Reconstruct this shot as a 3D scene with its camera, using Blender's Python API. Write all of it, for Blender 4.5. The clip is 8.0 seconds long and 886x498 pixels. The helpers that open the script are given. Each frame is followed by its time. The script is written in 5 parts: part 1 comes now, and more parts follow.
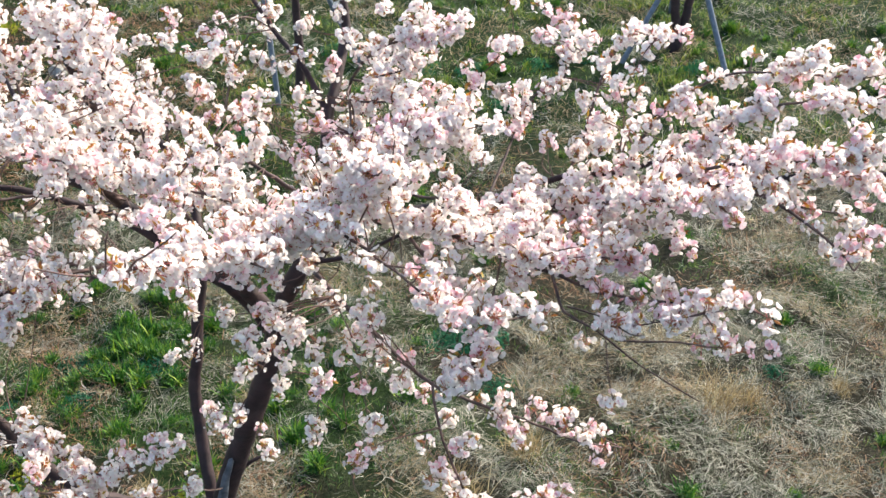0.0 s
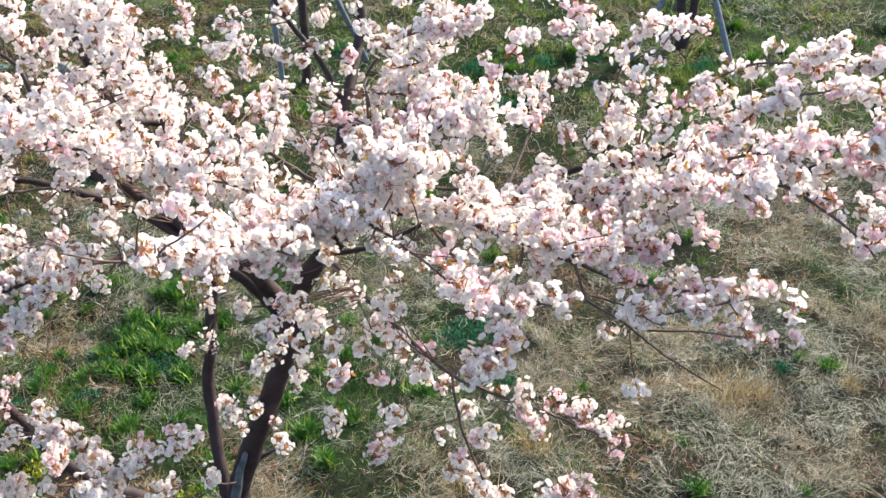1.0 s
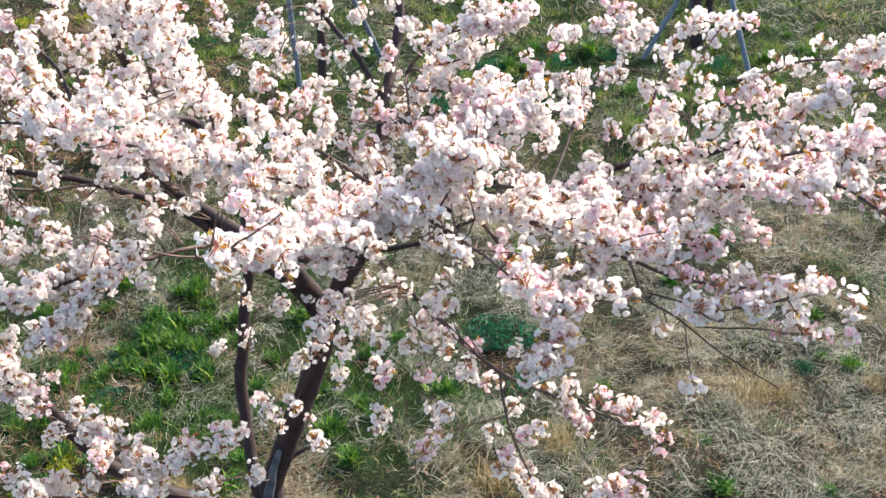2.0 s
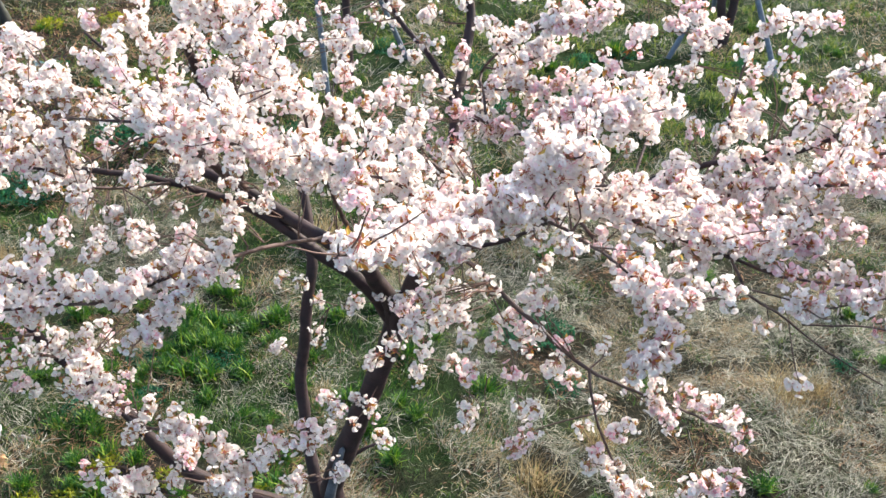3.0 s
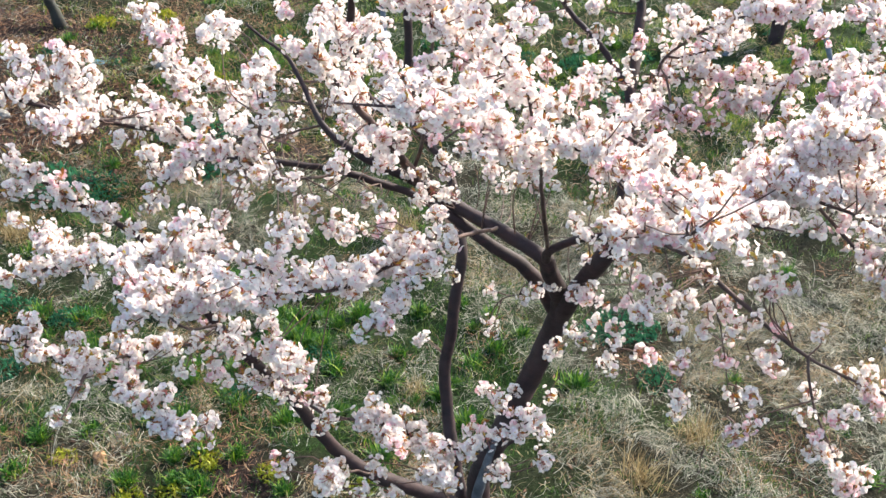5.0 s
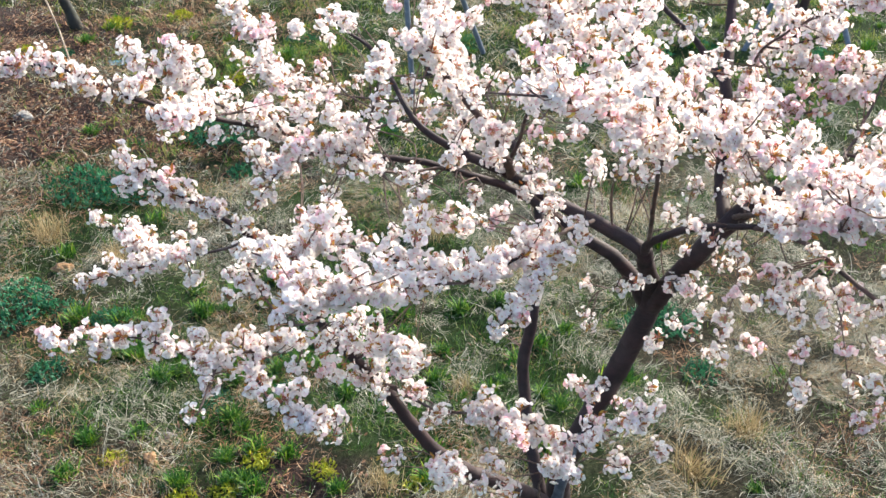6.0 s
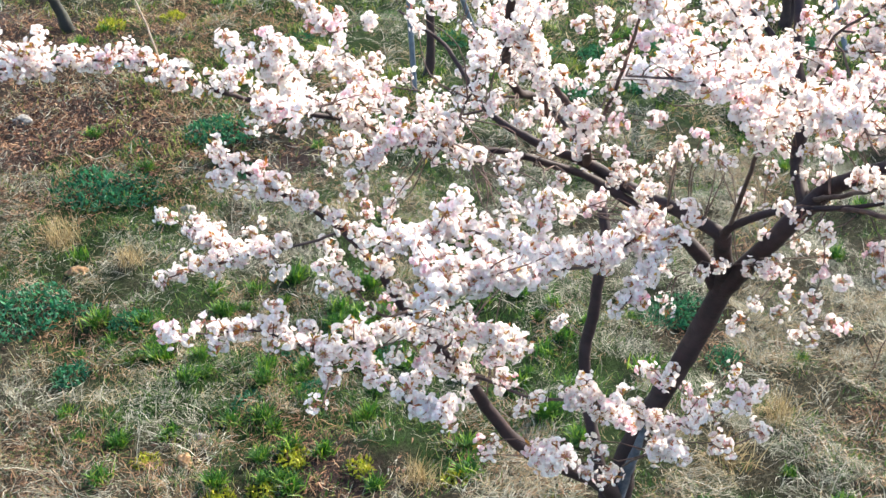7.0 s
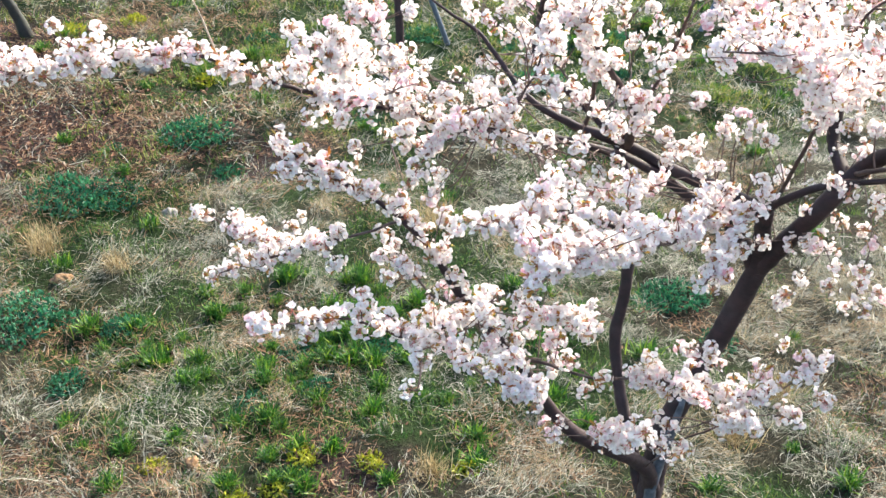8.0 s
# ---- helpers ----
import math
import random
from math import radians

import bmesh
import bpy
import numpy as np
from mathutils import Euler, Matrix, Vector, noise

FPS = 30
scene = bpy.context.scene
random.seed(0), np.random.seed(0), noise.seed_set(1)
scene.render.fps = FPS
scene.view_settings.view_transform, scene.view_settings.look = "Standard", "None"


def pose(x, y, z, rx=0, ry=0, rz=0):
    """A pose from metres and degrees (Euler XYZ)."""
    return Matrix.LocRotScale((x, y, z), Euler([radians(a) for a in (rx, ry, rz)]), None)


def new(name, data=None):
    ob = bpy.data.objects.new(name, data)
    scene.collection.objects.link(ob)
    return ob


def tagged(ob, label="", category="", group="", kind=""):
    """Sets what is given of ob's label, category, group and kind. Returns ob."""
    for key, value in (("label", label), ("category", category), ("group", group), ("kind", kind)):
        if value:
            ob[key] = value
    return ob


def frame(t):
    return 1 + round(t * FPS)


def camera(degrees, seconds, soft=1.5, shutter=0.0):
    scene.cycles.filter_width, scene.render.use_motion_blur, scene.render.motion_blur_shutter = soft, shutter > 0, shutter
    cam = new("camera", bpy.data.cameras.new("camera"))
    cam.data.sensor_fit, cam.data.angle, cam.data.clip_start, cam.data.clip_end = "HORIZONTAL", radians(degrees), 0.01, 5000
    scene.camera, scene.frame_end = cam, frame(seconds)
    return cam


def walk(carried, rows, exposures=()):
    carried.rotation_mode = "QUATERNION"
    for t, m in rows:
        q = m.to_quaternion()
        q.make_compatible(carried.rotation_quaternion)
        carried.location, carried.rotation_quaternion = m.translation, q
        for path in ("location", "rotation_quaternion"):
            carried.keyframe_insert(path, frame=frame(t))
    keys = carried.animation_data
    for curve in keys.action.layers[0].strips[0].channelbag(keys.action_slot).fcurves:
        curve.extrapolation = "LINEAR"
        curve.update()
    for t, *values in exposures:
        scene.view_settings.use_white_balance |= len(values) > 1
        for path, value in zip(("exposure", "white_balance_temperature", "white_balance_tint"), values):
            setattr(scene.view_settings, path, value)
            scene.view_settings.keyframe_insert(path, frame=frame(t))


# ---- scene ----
cam = camera(41.0, 8.0, soft=1.5)
ROWS = [
    (0.0, -0.0000, 0.0000, 5.0000, -33.535, -0.016, 0.000),
    (0.5, -0.0128, -0.0045, 4.9879, -33.541, -0.002, 0.025),
    (1.0, -0.0531, -0.0093, 4.9758, -33.542, -0.003, 0.047),
    (2.5, -0.2901, -0.0143, 4.9688, -33.589, 0.004, 0.188),
    (3.0, -0.4310, -0.0250, 4.9724, -33.594, -0.017, 0.172),
    (3.5, -0.5611, -0.0247, 4.9739, -33.616, -0.001, 0.152),
    (4.0, -0.7272, -0.0298, 4.9718, -33.645, 0.001, 0.095),
    (4.5, -0.8788, -0.0367, 4.9544, -33.530, -0.048, 0.055),
    (6.0, -1.4532, -0.0431, 4.9134, -33.521, 0.044, -1.202),
    (6.5, -1.6412, -0.0434, 4.9046, -33.532, 0.035, -2.103),
    (7.0, -1.8681, -0.0519, 4.8892, -33.529, 0.062, -3.489),
    (7.5, -2.0529, -0.0582, 4.8786, -33.531, 0.020, -5.001),
    (8.0, -2.2724, -0.0554, 4.8631, -33.531, -0.039, -7.257),
]
walk(cam, [(t, pose(x, y, z, 90 + pitch, roll, yaw)) for t, x, y, z, pitch, roll, yaw in ROWS],
     exposures=[(0.0, 1.37), (2.5, 1.41), (4.5, 1.44), (6.5, 1.61), (8.0, 1.83)])

# ---- world, sun, exposure ----
SUN_TO = Vector((0.66, 0.58, 0.52)).normalized()
world = bpy.data.worlds.new("sky")
scene.world = world
world.use_nodes = True
wn = world.node_tree.nodes
sky = wn.new("ShaderNodeTexSky")
sky.sky_type, sky.sun_disc = "NISHITA", False
sky.sun_elevation = math.asin(SUN_TO.z)
sky.sun_rotation = math.atan2(SUN_TO.x, SUN_TO.y)
sky.air_density, sky.dust_density = 1.0, 1.6
world.node_tree.links.new(sky.outputs[0], wn["Background"].inputs[0])
wn["Background"].inputs[1].default_value = 0.15
sun = new("sun", bpy.data.lights.new("sun", "SUN"))
sun.data.energy, sun.data.angle, sun.data.color = 3.7, radians(0.6), (1.0, 0.93, 0.80)
sun.rotation_mode = "QUATERNION"
sun.rotation_quaternion = SUN_TO.to_track_quat("Z", "Y")


# ---- materials ----
def material(name):
    m = bpy.data.materials.new(name)
    m.use_nodes = True
    n = m.node_tree.nodes
    return m, n, m.node_tree.links, n["Principled BSDF"]


def ramp(n, stops):
    r = n.new("ShaderNodeValToRGB")
    e = r.color_ramp.elements
    while len(e) < len(stops):
        e.new(0.5)
    for k, (at, col) in zip(e, stops):
        k.position, k.color = at, (*col, 1)
    return r


def noise_tex(n, links, scale, detail=4.0, rough=0.6, coord=None):
    t = n.new("ShaderNodeTexNoise")
    t.inputs["Scale"].default_value, t.inputs["Detail"].default_value, t.inputs["Roughness"].default_value = scale, detail, rough
    if coord is not None:
        links.new(coord, t.inputs["Vector"])
    return t


def bump(n, links, b, height, strength, distance):
    k = n.new("ShaderNodeBump")
    k.inputs["Strength"].default_value, k.inputs["Distance"].default_value = strength, distance
    links.new(height, k.inputs["Height"])
    links.new(k.outputs[0], b.inputs["Normal"])


def leafy(name, stops, rough, through_colour, share, island=True):
    """Thin plant tissue: varied piece by piece, lets part of the light through."""
    m, n, links, b = material(name)
    out = n["Material Output"]
    geo = n.new("ShaderNodeNewGeometry")
    r = ramp(n, stops)
    links.new(geo.outputs["Random Per Island"], r.inputs[0])
    links.new(r.outputs[0], b.inputs["Base Color"])
    b.inputs["Roughness"].default_value = rough
    b.inputs["Specular IOR Level"].default_value = 0.25
    tr = n.new("ShaderNodeBsdfTranslucent")
    mixc = n.new("ShaderNodeMix")
    mixc.data_type, mixc.blend_type = "RGBA", "MULTIPLY"
    mixc.inputs[0].default_value = 1.0
    links.new(r.outputs[0], mixc.inputs[6])
    mixc.inputs[7].default_value = (*through_colour, 1)
    links.new(mixc.outputs[2], tr.inputs[0])
    mix = n.new("ShaderNodeMixShader")
    mix.inputs[0].default_value = share
    links.new(b.outputs[0], mix.inputs[1])
    links.new(tr.outputs[0], mix.inputs[2])
    links.new(mix.outputs[0], out.inputs[0])
    return m


PETAL = leafy("petal", [(0.0, (0.87, 0.68, 0.72)), (0.12, (0.91, 0.83, 0.84)), (0.4, (0.92, 0.90, 0.878)), (0.8, (0.91, 0.882, 0.864)), (1.0, (0.91, 0.85, 0.86))], 0.5, (1.0, 0.975, 0.92), 0.52)
PINK_PETAL = leafy("pink_petal", [(0.0, (0.80, 0.42, 0.49)), (0.25, (0.88, 0.68, 0.72)), (0.5, (0.91, 0.81, 0.83)), (1.0, (0.92, 0.87, 0.87))], 0.5, (1.0, 0.98, 0.97), 0.6)
EYE_OF_FLOWER = leafy("flower_eye", [(0.0, (0.60, 0.16, 0.22)), (0.5, (0.70, 0.36, 0.26)), (1.0, (0.74, 0.55, 0.22))], 0.6, (1, 0.8, 0.7), 0.2)
STALK = leafy("flower_stalk", [(0.0, (0.34, 0.28, 0.10)), (0.5, (0.42, 0.18, 0.11)), (1.0, (0.50, 0.12, 0.14))], 0.5, (1, 0.9, 0.8), 0.2)
YOUNG_LEAF = leafy("young_leaf", [(0.0, (0.24, 0.07, 0.03)), (0.35, (0.40, 0.17, 0.045)), (0.75, (0.46, 0.27, 0.06)), (1.0, (0.52, 0.42, 0.11))], 0.45, (1.0, 0.88, 0.6), 0.4)
STRAW = leafy("dry_grass", [(0.0, (0.035, 0.05, 0.022)), (0.18, (0.085, 0.12, 0.05)), (0.30, (0.15, 0.15, 0.105)), (0.62, (0.33, 0.31, 0.235)), (0.86, (0.54, 0.51, 0.40)), (1.0, (0.76, 0.72, 0.59))], 0.7, (1, 0.98, 0.85), 0.25)
TAN_STRAW = leafy("tan_dry_grass", [(0.0, (0.09, 0.055, 0.03)), (0.4, (0.26, 0.175, 0.09)), (0.8, (0.46, 0.345, 0.19)), (1.0, (0.66, 0.54, 0.34))], 0.7, (1, 0.95, 0.75), 0.25)
GOLD_STRAW = leafy("golden_straw", [(0.0, (0.12, 0.08, 0.035)), (0.4, (0.30, 0.215, 0.10)), (0.8, (0.48, 0.37, 0.20)), (1.0, (0.62, 0.52, 0.32))], 0.65, (1, 0.95, 0.75), 0.3)
PALE_STEM = leafy("pale_stem", [(0.0, (0.34, 0.29, 0.20)), (0.6, (0.55, 0.50, 0.38)), (1.0, (0.66, 0.62, 0.50))], 0.6, (1, 0.97, 0.85), 0.2)
GRASS = leafy("green_grass", [(0.0, (0.010, 0.045, 0.012)), (0.45, (0.032, 0.11, 0.018)), (0.8, (0.10, 0.19, 0.032)), (1.0, (0.24, 0.28, 0.07))], 0.45, (1.0, 1.0, 0.5), 0.4)
# dark emerald stops paint blades in shade, yellow-green ones blades in sun
TUFT = leafy("strap_leaf", [(0.0, (0.008, 0.04, 0.012)), (0.5, (0.03, 0.12, 0.018)), (0.82, (0.10, 0.25, 0.026)), (1.0, (0.30, 0.42, 0.05))], 0.45, (1.0, 1.0, 0.5), 0.4)
# lit copy of the green grass: sunlight put into its colour
SUNNY_GRASS = leafy("sunny_grass", [(0.0, (0.04, 0.085, 0.014)), (0.4, (0.11, 0.18, 0.025)), (0.75, (0.22, 0.28, 0.045)), (1.0, (0.38, 0.36, 0.11))], 0.5, (1.0, 1.0, 0.5), 0.4)
WEED = leafy("blue_green_weed", [(0.0, (0.012, 0.075, 0.042)), (0.6, (0.035, 0.165, 0.09)), (1.0, (0.08, 0.27, 0.13))], 0.5, (0.85, 1.0, 0.7), 0.38)
LITTER = leafy("fallen_leaf", [(0.0, (0.05, 0.026, 0.02)), (0.5, (0.14, 0.07, 0.045)), (0.85, (0.27, 0.15, 0.09)), (1.0, (0.40, 0.24, 0.14))], 0.65, (1, 0.9, 0.7), 0.15)
RED_THATCH = leafy("dead_thatch", [(0.0, (0.06, 0.03, 0.022)), (0.4, (0.21, 0.105, 0.055)), (0.8, (0.40, 0.22, 0.11)), (1.0, (0.54, 0.38, 0.24))], 0.7, (1, 0.92, 0.8), 0.2)
YELLOW_WEED = leafy("yellow_weed", [(0.0, (0.14, 0.18, 0.015)), (0.6, (0.32, 0.34, 0.03)), (1.0, (0.5, 0.47, 0.06))], 0.5, (1, 1, 0.5), 0.4)


def bark_material(name, dark, light, grey):
    m, n, links, b = material(name)
    co = n.new("ShaderNodeTexCoord")
    mp = n.new("ShaderNodeMapping")
    mp.inputs["Scale"].default_value = (16, 16, 26)
    links.new(co.outputs["Object"], mp.inputs["Vector"])
    rings = noise_tex(n, links, 1.0, 5, 0.65, mp.outputs[0])
    blot = noise_tex(n, links, 9.0, 4, 0.6, co.outputs["Object"])
    r1 = ramp(n, [(0.32, dark), (0.62, light)])
    links.new(rings.outputs["Fac"], r1.inputs[0])
    r2 = ramp(n, [(0.52, (0, 0, 0)), (0.68, (1, 1, 1))])
    links.new(blot.outputs["Fac"], r2.inputs[0])
    mix = n.new("ShaderNodeMix")
    mix.data_type = "RGBA"
    links.new(r2.outputs[0], mix.inputs[0])
    links.new(r1.outputs[0], mix.inputs[6])
    mix.inputs[7].default_value = (*grey, 1)
    links.new(mix.outputs[2], b.inputs["Base Color"])
    b.inputs["Roughness"].default_value = 0.72
    bump(n, links, b, rings.outputs["Fac"], 0.6, 0.010)
    return m


BARK = bark_material("cherry_bark", (0.008, 0.003, 0.004), (0.030, 0.011, 0.013), (0.034, 0.018, 0.020))
BARK_YOUNG = bark_material("young_bark", (0.018, 0.009, 0.009), (0.085, 0.046, 0.040), (0.11, 0.075, 0.065))
TWIG_BARK = bark_material("twig_bark", (0.04, 0.018, 0.015), (0.14, 0.075, 0.058), (0.17, 0.11, 0.09))
# blue-grey of the sky's sheen on the lower trunk, put into the colour
BARK_SHEEN = bark_material("sky_sheen_bark", (0.025, 0.03, 0.038), (0.09, 0.10, 0.12), (0.13, 0.14, 0.16))
BARK_OLD = bark_material("old_bark", (0.004, 0.004, 0.003), (0.012, 0.011, 0.007), (0.014, 0.018, 0.006))
PALE_TWIG = bark_material("pale_twig", (0.22, 0.15, 0.10), (0.42, 0.33, 0.24), (0.35, 0.30, 0.24))

m, n, links, b = material("grey_pole_paint")
co = n.new("ShaderNodeTexCoord")
t = noise_tex(n, links, 26.0, 5, 0.7, co.outputs["Object"])
r = ramp(n, [(0.35, (0.07, 0.09, 0.12)), (0.6, (0.12, 0.15, 0.19)), (0.8, (0.17, 0.20, 0.23))])
links.new(t.outputs["Fac"], r.inputs[0])
links.new(r.outputs[0], b.inputs["Base Color"])
b.inputs["Roughness"].default_value = 0.6
bump(n, links, b, t.outputs["Fac"], 0.3, 0.003)
POLE = m

m, n, links, b = material("stone")
co = n.new("ShaderNodeTexCoord")
t = noise_tex(n, links, 18.0, 6, 0.7, co.outputs["Object"])
info = n.new("ShaderNodeObjectInfo")
r = ramp(n, [(0.35, (0.10, 0.09, 0.075)), (0.5, (0.22, 0.20, 0.17)), (0.7, (0.33, 0.31, 0.28))])
links.new(t.outputs["Fac"], r.inputs[0])
links.new(r.outputs[0], b.inputs["Base Color"])
b.inputs["Roughness"].default_value = 0.85
bump(n, links, b, t.outputs["Fac"], 0.6, 0.01)
STONE = m

m, n, links, b = material("ochre_stone")
co = n.new("ShaderNodeTexCoord")
t = noise_tex(n, links, 22.0, 6, 0.7, co.outputs["Object"])
r = ramp(n, [(0.35, (0.10, 0.055, 0.03)), (0.5, (0.26, 0.14, 0.06)), (0.7, (0.38, 0.23, 0.11))])
links.new(t.outputs["Fac"], r.inputs[0])
links.new(r.outputs[0], b.inputs["Base Color"])
b.inputs["Roughness"].default_value = 0.85
bump(n, links, b, t.outputs["Fac"], 0.6, 0.01)
OCHRE = m

# ground: soil, thatch and moss by the cover written on the sheet
m, n, links, b = material("meadow_soil")
co = n.new("ShaderNodeTexCoord")
att = n.new("ShaderNodeAttribute")
att.attribute_name = "cover"
sep = n.new("ShaderNodeSeparateColor")
links.new(att.outputs["Color"], sep.inputs[0])
fine = noise_tex(n, links, 38.0, 8, 0.75, co.outputs["Object"])
small = noise_tex(n, links, 6.0, 6, 0.7, co.outputs["Object"])
large = noise_tex(n, links, 0.9, 5, 0.6, co.outputs["Object"])
mid = n.new("ShaderNodeMix")
mid.inputs[0].default_value = 0.4
links.new(small.outputs["Fac"], mid.inputs[2])
links.new(large.outputs["Fac"], mid.inputs[3])
thatch = ramp(n, [(0.36, (0.010, 0.009, 0.006)), (0.54, (0.040, 0.036, 0.022)), (0.75, (0.13, 0.11, 0.072))])
links.new(fine.outputs["Fac"], thatch.inputs[0])
moss = ramp(n, [(0.34, (0.006, 0.010, 0.004)), (0.55, (0.020, 0.040, 0.010)), (0.8, (0.06, 0.085, 0.024))])
links.new(fine.outputs["Fac"], moss.inputs[0])
soil = ramp(n, [(0.32, (0.014, 0.009, 0.008)), (0.7, (0.075, 0.052, 0.044))])
links.new(fine.outputs["Fac"], soil.inputs[0])
prev = thatch.outputs[0]
for channel, src in ((0, moss), (1, soil)):
    add = n.new("ShaderNodeMath")
    add.operation = "MULTIPLY_ADD"
    links.new(mid.outputs[0], add.inputs[0])
    add.inputs[1].default_value = 0.9
    links.new(sep.outputs[channel], add.inputs[2])
    sharp = ramp(n, [(0.72, (0, 0, 0)), (1.05 if channel else 1.0, (1, 1, 1))])
    links.new(add.outputs[0], sharp.inputs[0])
    mix = n.new("ShaderNodeMix")
    mix.data_type = "RGBA"
    links.new(sharp.outputs[0], mix.inputs[0])
    links.new(prev, mix.inputs[6])
    links.new(src.outputs[0], mix.inputs[7])
    prev = mix.outputs[2]
links.new(prev, b.inputs["Base Color"])
b.inputs["Roughness"].default_value = 0.95
b.inputs["Specular IOR Level"].default_value = 0.1
bump(n, links, b, fine.outputs["Fac"], 1.0, 0.03)
SOIL = m


# ---- building helpers ----
def mesh_from(name, verts, faces, mats, idx=None, smooth=False):
    me = bpy.data.meshes.new(name)
    me.from_pydata(np.asarray(verts, float).tolist(), [], [list(map(int, f)) for f in faces] if not isinstance(faces, np.ndarray) else faces.tolist())
    for k in mats:
        me.materials.append(k)
    if idx is not None:
        me.polygons.foreach_set("material_index", np.asarray(idx, dtype=np.int32))
    if smooth:
        me.polygons.foreach_set("use_smooth", np.ones(len(me.polygons), bool))
    me.update()
    return me


def part_mesh(name, me, parent, label=""):
    """One mesh, made in world places, under a thing."""
    ob = new(name, me)
    ob.parent = parent
    ob.matrix_parent_inverse = (parent.matrix_basis if parent.parent is None else Matrix()).inverted()
    return tagged(ob, label)


def part(name, bm, mat, parent, label=""):
    me = bpy.data.meshes.new(name)
    bm.to_mesh(me)
    bm.free()
    me.materials.append(mat)
    return part_mesh(name, me, parent, label)


def empty(name, at):
    ob = new(name)
    ob.matrix_basis = Matrix.Translation(at)
    return ob


def spline(points, step):
    """Catmull-Rom through rows of numbers, at about even steps."""
    p = np.asarray(points, float)
    q = np.vstack([2 * p[0] - p[1], p, 2 * p[-1] - p[-2]])
    out = []
    for i in range(1, len(q) - 2):
        k = max(2, int(np.linalg.norm(q[i + 1][:3] - q[i][:3]) / step))
        for s in np.arange(k) / k:
            a, bb, c, d = q[i - 1], q[i], q[i + 1], q[i + 2]
            out.append(0.5 * (2 * bb + (c - a) * s + (2 * a - 5 * bb + 4 * c - d) * s * s + (3 * bb - a - 3 * c + d) * s ** 3))
    out.append(p[-1])
    return np.array(out)


def tube(path, radii, sides, rough=0.0, rng=None):
    """Rings along a path, closed at the tip."""
    path, radii = np.asarray(path, float), np.asarray(radii, float)
    tan = np.gradient(path, axis=0)
    tan /= np.linalg.norm(tan, axis=1)[:, None] + 1e-9
    ref = np.array([0.31, 0.87, 0.38])
    verts = []
    ang = np.arange(sides) * 2 * math.pi / sides
    for c, t, r in zip(path, tan, radii):
        u = np.cross(t, ref)
        u /= np.linalg.norm(u) + 1e-9
        v = np.cross(t, u)
        rr = r * (1 + (rng.uniform(-rough, rough, sides) if rng is not None else 0))
        verts.append(c + np.outer(np.cos(ang) * rr, u) + np.outer(np.sin(ang) * rr, v))
    verts = np.vstack(verts + [path[-1:] + tan[-1:] * radii[-1]])
    faces = []
    for i in range(len(path) - 1):
        for k in range(sides):
            a, bb = i * sides + k, i * sides + (k + 1) % sides
            faces.append((a, bb, bb + sides, a + sides))
    last = (len(path) - 1) * sides
    for k in range(sides):
        faces.append((last + k, last + (k + 1) % sides, len(verts) - 1))
    return verts, faces


class Heap:
    """Gathers many small pieces into one mesh."""

    def __init__(self):
        self.v, self.f, self.i, self.n = [], [], [], 0

    def add(self, v, f, i=0):
        v = np.asarray(v, float)
        self.v.append(v)
        self.f += [tuple(k + self.n for k in q) for q in f]
        self.i += [i] * len(f) if isinstance(i, int) else list(i)
        self.n += len(v)

    def mesh(self, name, mats, smooth=False):
        return mesh_from(name, np.vstack(self.v), self.f, mats, self.i, smooth)


def basis(d, rng):
    d = np.asarray(d, float) / (np.linalg.norm(d) + 1e-9)
    u = np.cross(d, rng.normal(size=3))
    u /= np.linalg.norm(u) + 1e-9
    return u, np.cross(d, u), d


# ---- a flower and its cluster ----
def flower(h, at, d, size, rng, open_=1.0):
    """Five blunt, cupped petals round a small eye; d is the way it faces."""
    u, v, w = basis(d, rng)
    base = rng.uniform(0, 2 * math.pi)
    cup = rng.uniform(0.12, 0.5) * open_ + (1 - open_) * 1.5
    R = size / 2
    for k in range(5):
        a = base + k * 2 * math.pi / 5 + rng.uniform(-0.12, 0.12)
        ce, se = math.cos(a), math.sin(a)
        rad, side = ce * u + se * v, -se * u + ce * v
        c = cup + rng.uniform(-0.18, 0.18)
        out, up = math.cos(c), math.sin(c)
        wd = R * rng.uniform(0.66, 0.82)
        lift = w * up * 1.12
        p = [at + rad * R * 0.05,
             at + (rad * out + w * up) * R * 0.52 + side * wd * 0.90,
             at + (rad * out + lift) * R * 0.97 + side * wd * 0.50,
             at + (rad * out + lift) * R * 0.90,
             at + (rad * out + lift) * R * 0.97 - side * wd * 0.50,
             at + (rad * out + w * up) * R * 0.52 - side * wd * 0.90]
        h.add(p, [(0, 1, 2, 3), (0, 3, 4, 5)], 0)
    e = [at + w * R * 0.16] + [at + (math.cos(q) * u + math.sin(q) * v) * R * 0.17 + w * R * 0.06 for q in np.arange(4) * math.pi / 2]
    h.add(e, [(0, k + 1, (k + 1) % 4 + 1) for k in range(4)], 1)
    # the red calyx behind the petals
    e = [at - w * R * 0.42] + [at + (math.cos(q) * u + math.sin(q) * v) * R * 0.16 - w * R * 0.02 for q in np.arange(3) * 2.094]
    h.add(e, [(0, 1, 2), (0, 2, 3), (0, 3, 1)], 2)


def stalk(h, a, c, r, mat=2):
    a, c = np.asarray(a), np.asarray(c)
    d = c - a
    u = np.cross(d, (0.3, 0.5, 0.8))
    u = u / (np.linalg.norm(u) + 1e-9) * r
    v = np.cross(d, u)
    v = v / (np.linalg.norm(v) + 1e-9) * r
    h.add([a - u, a + u, c + u, c - u], [(0, 1, 2, 3)], mat)


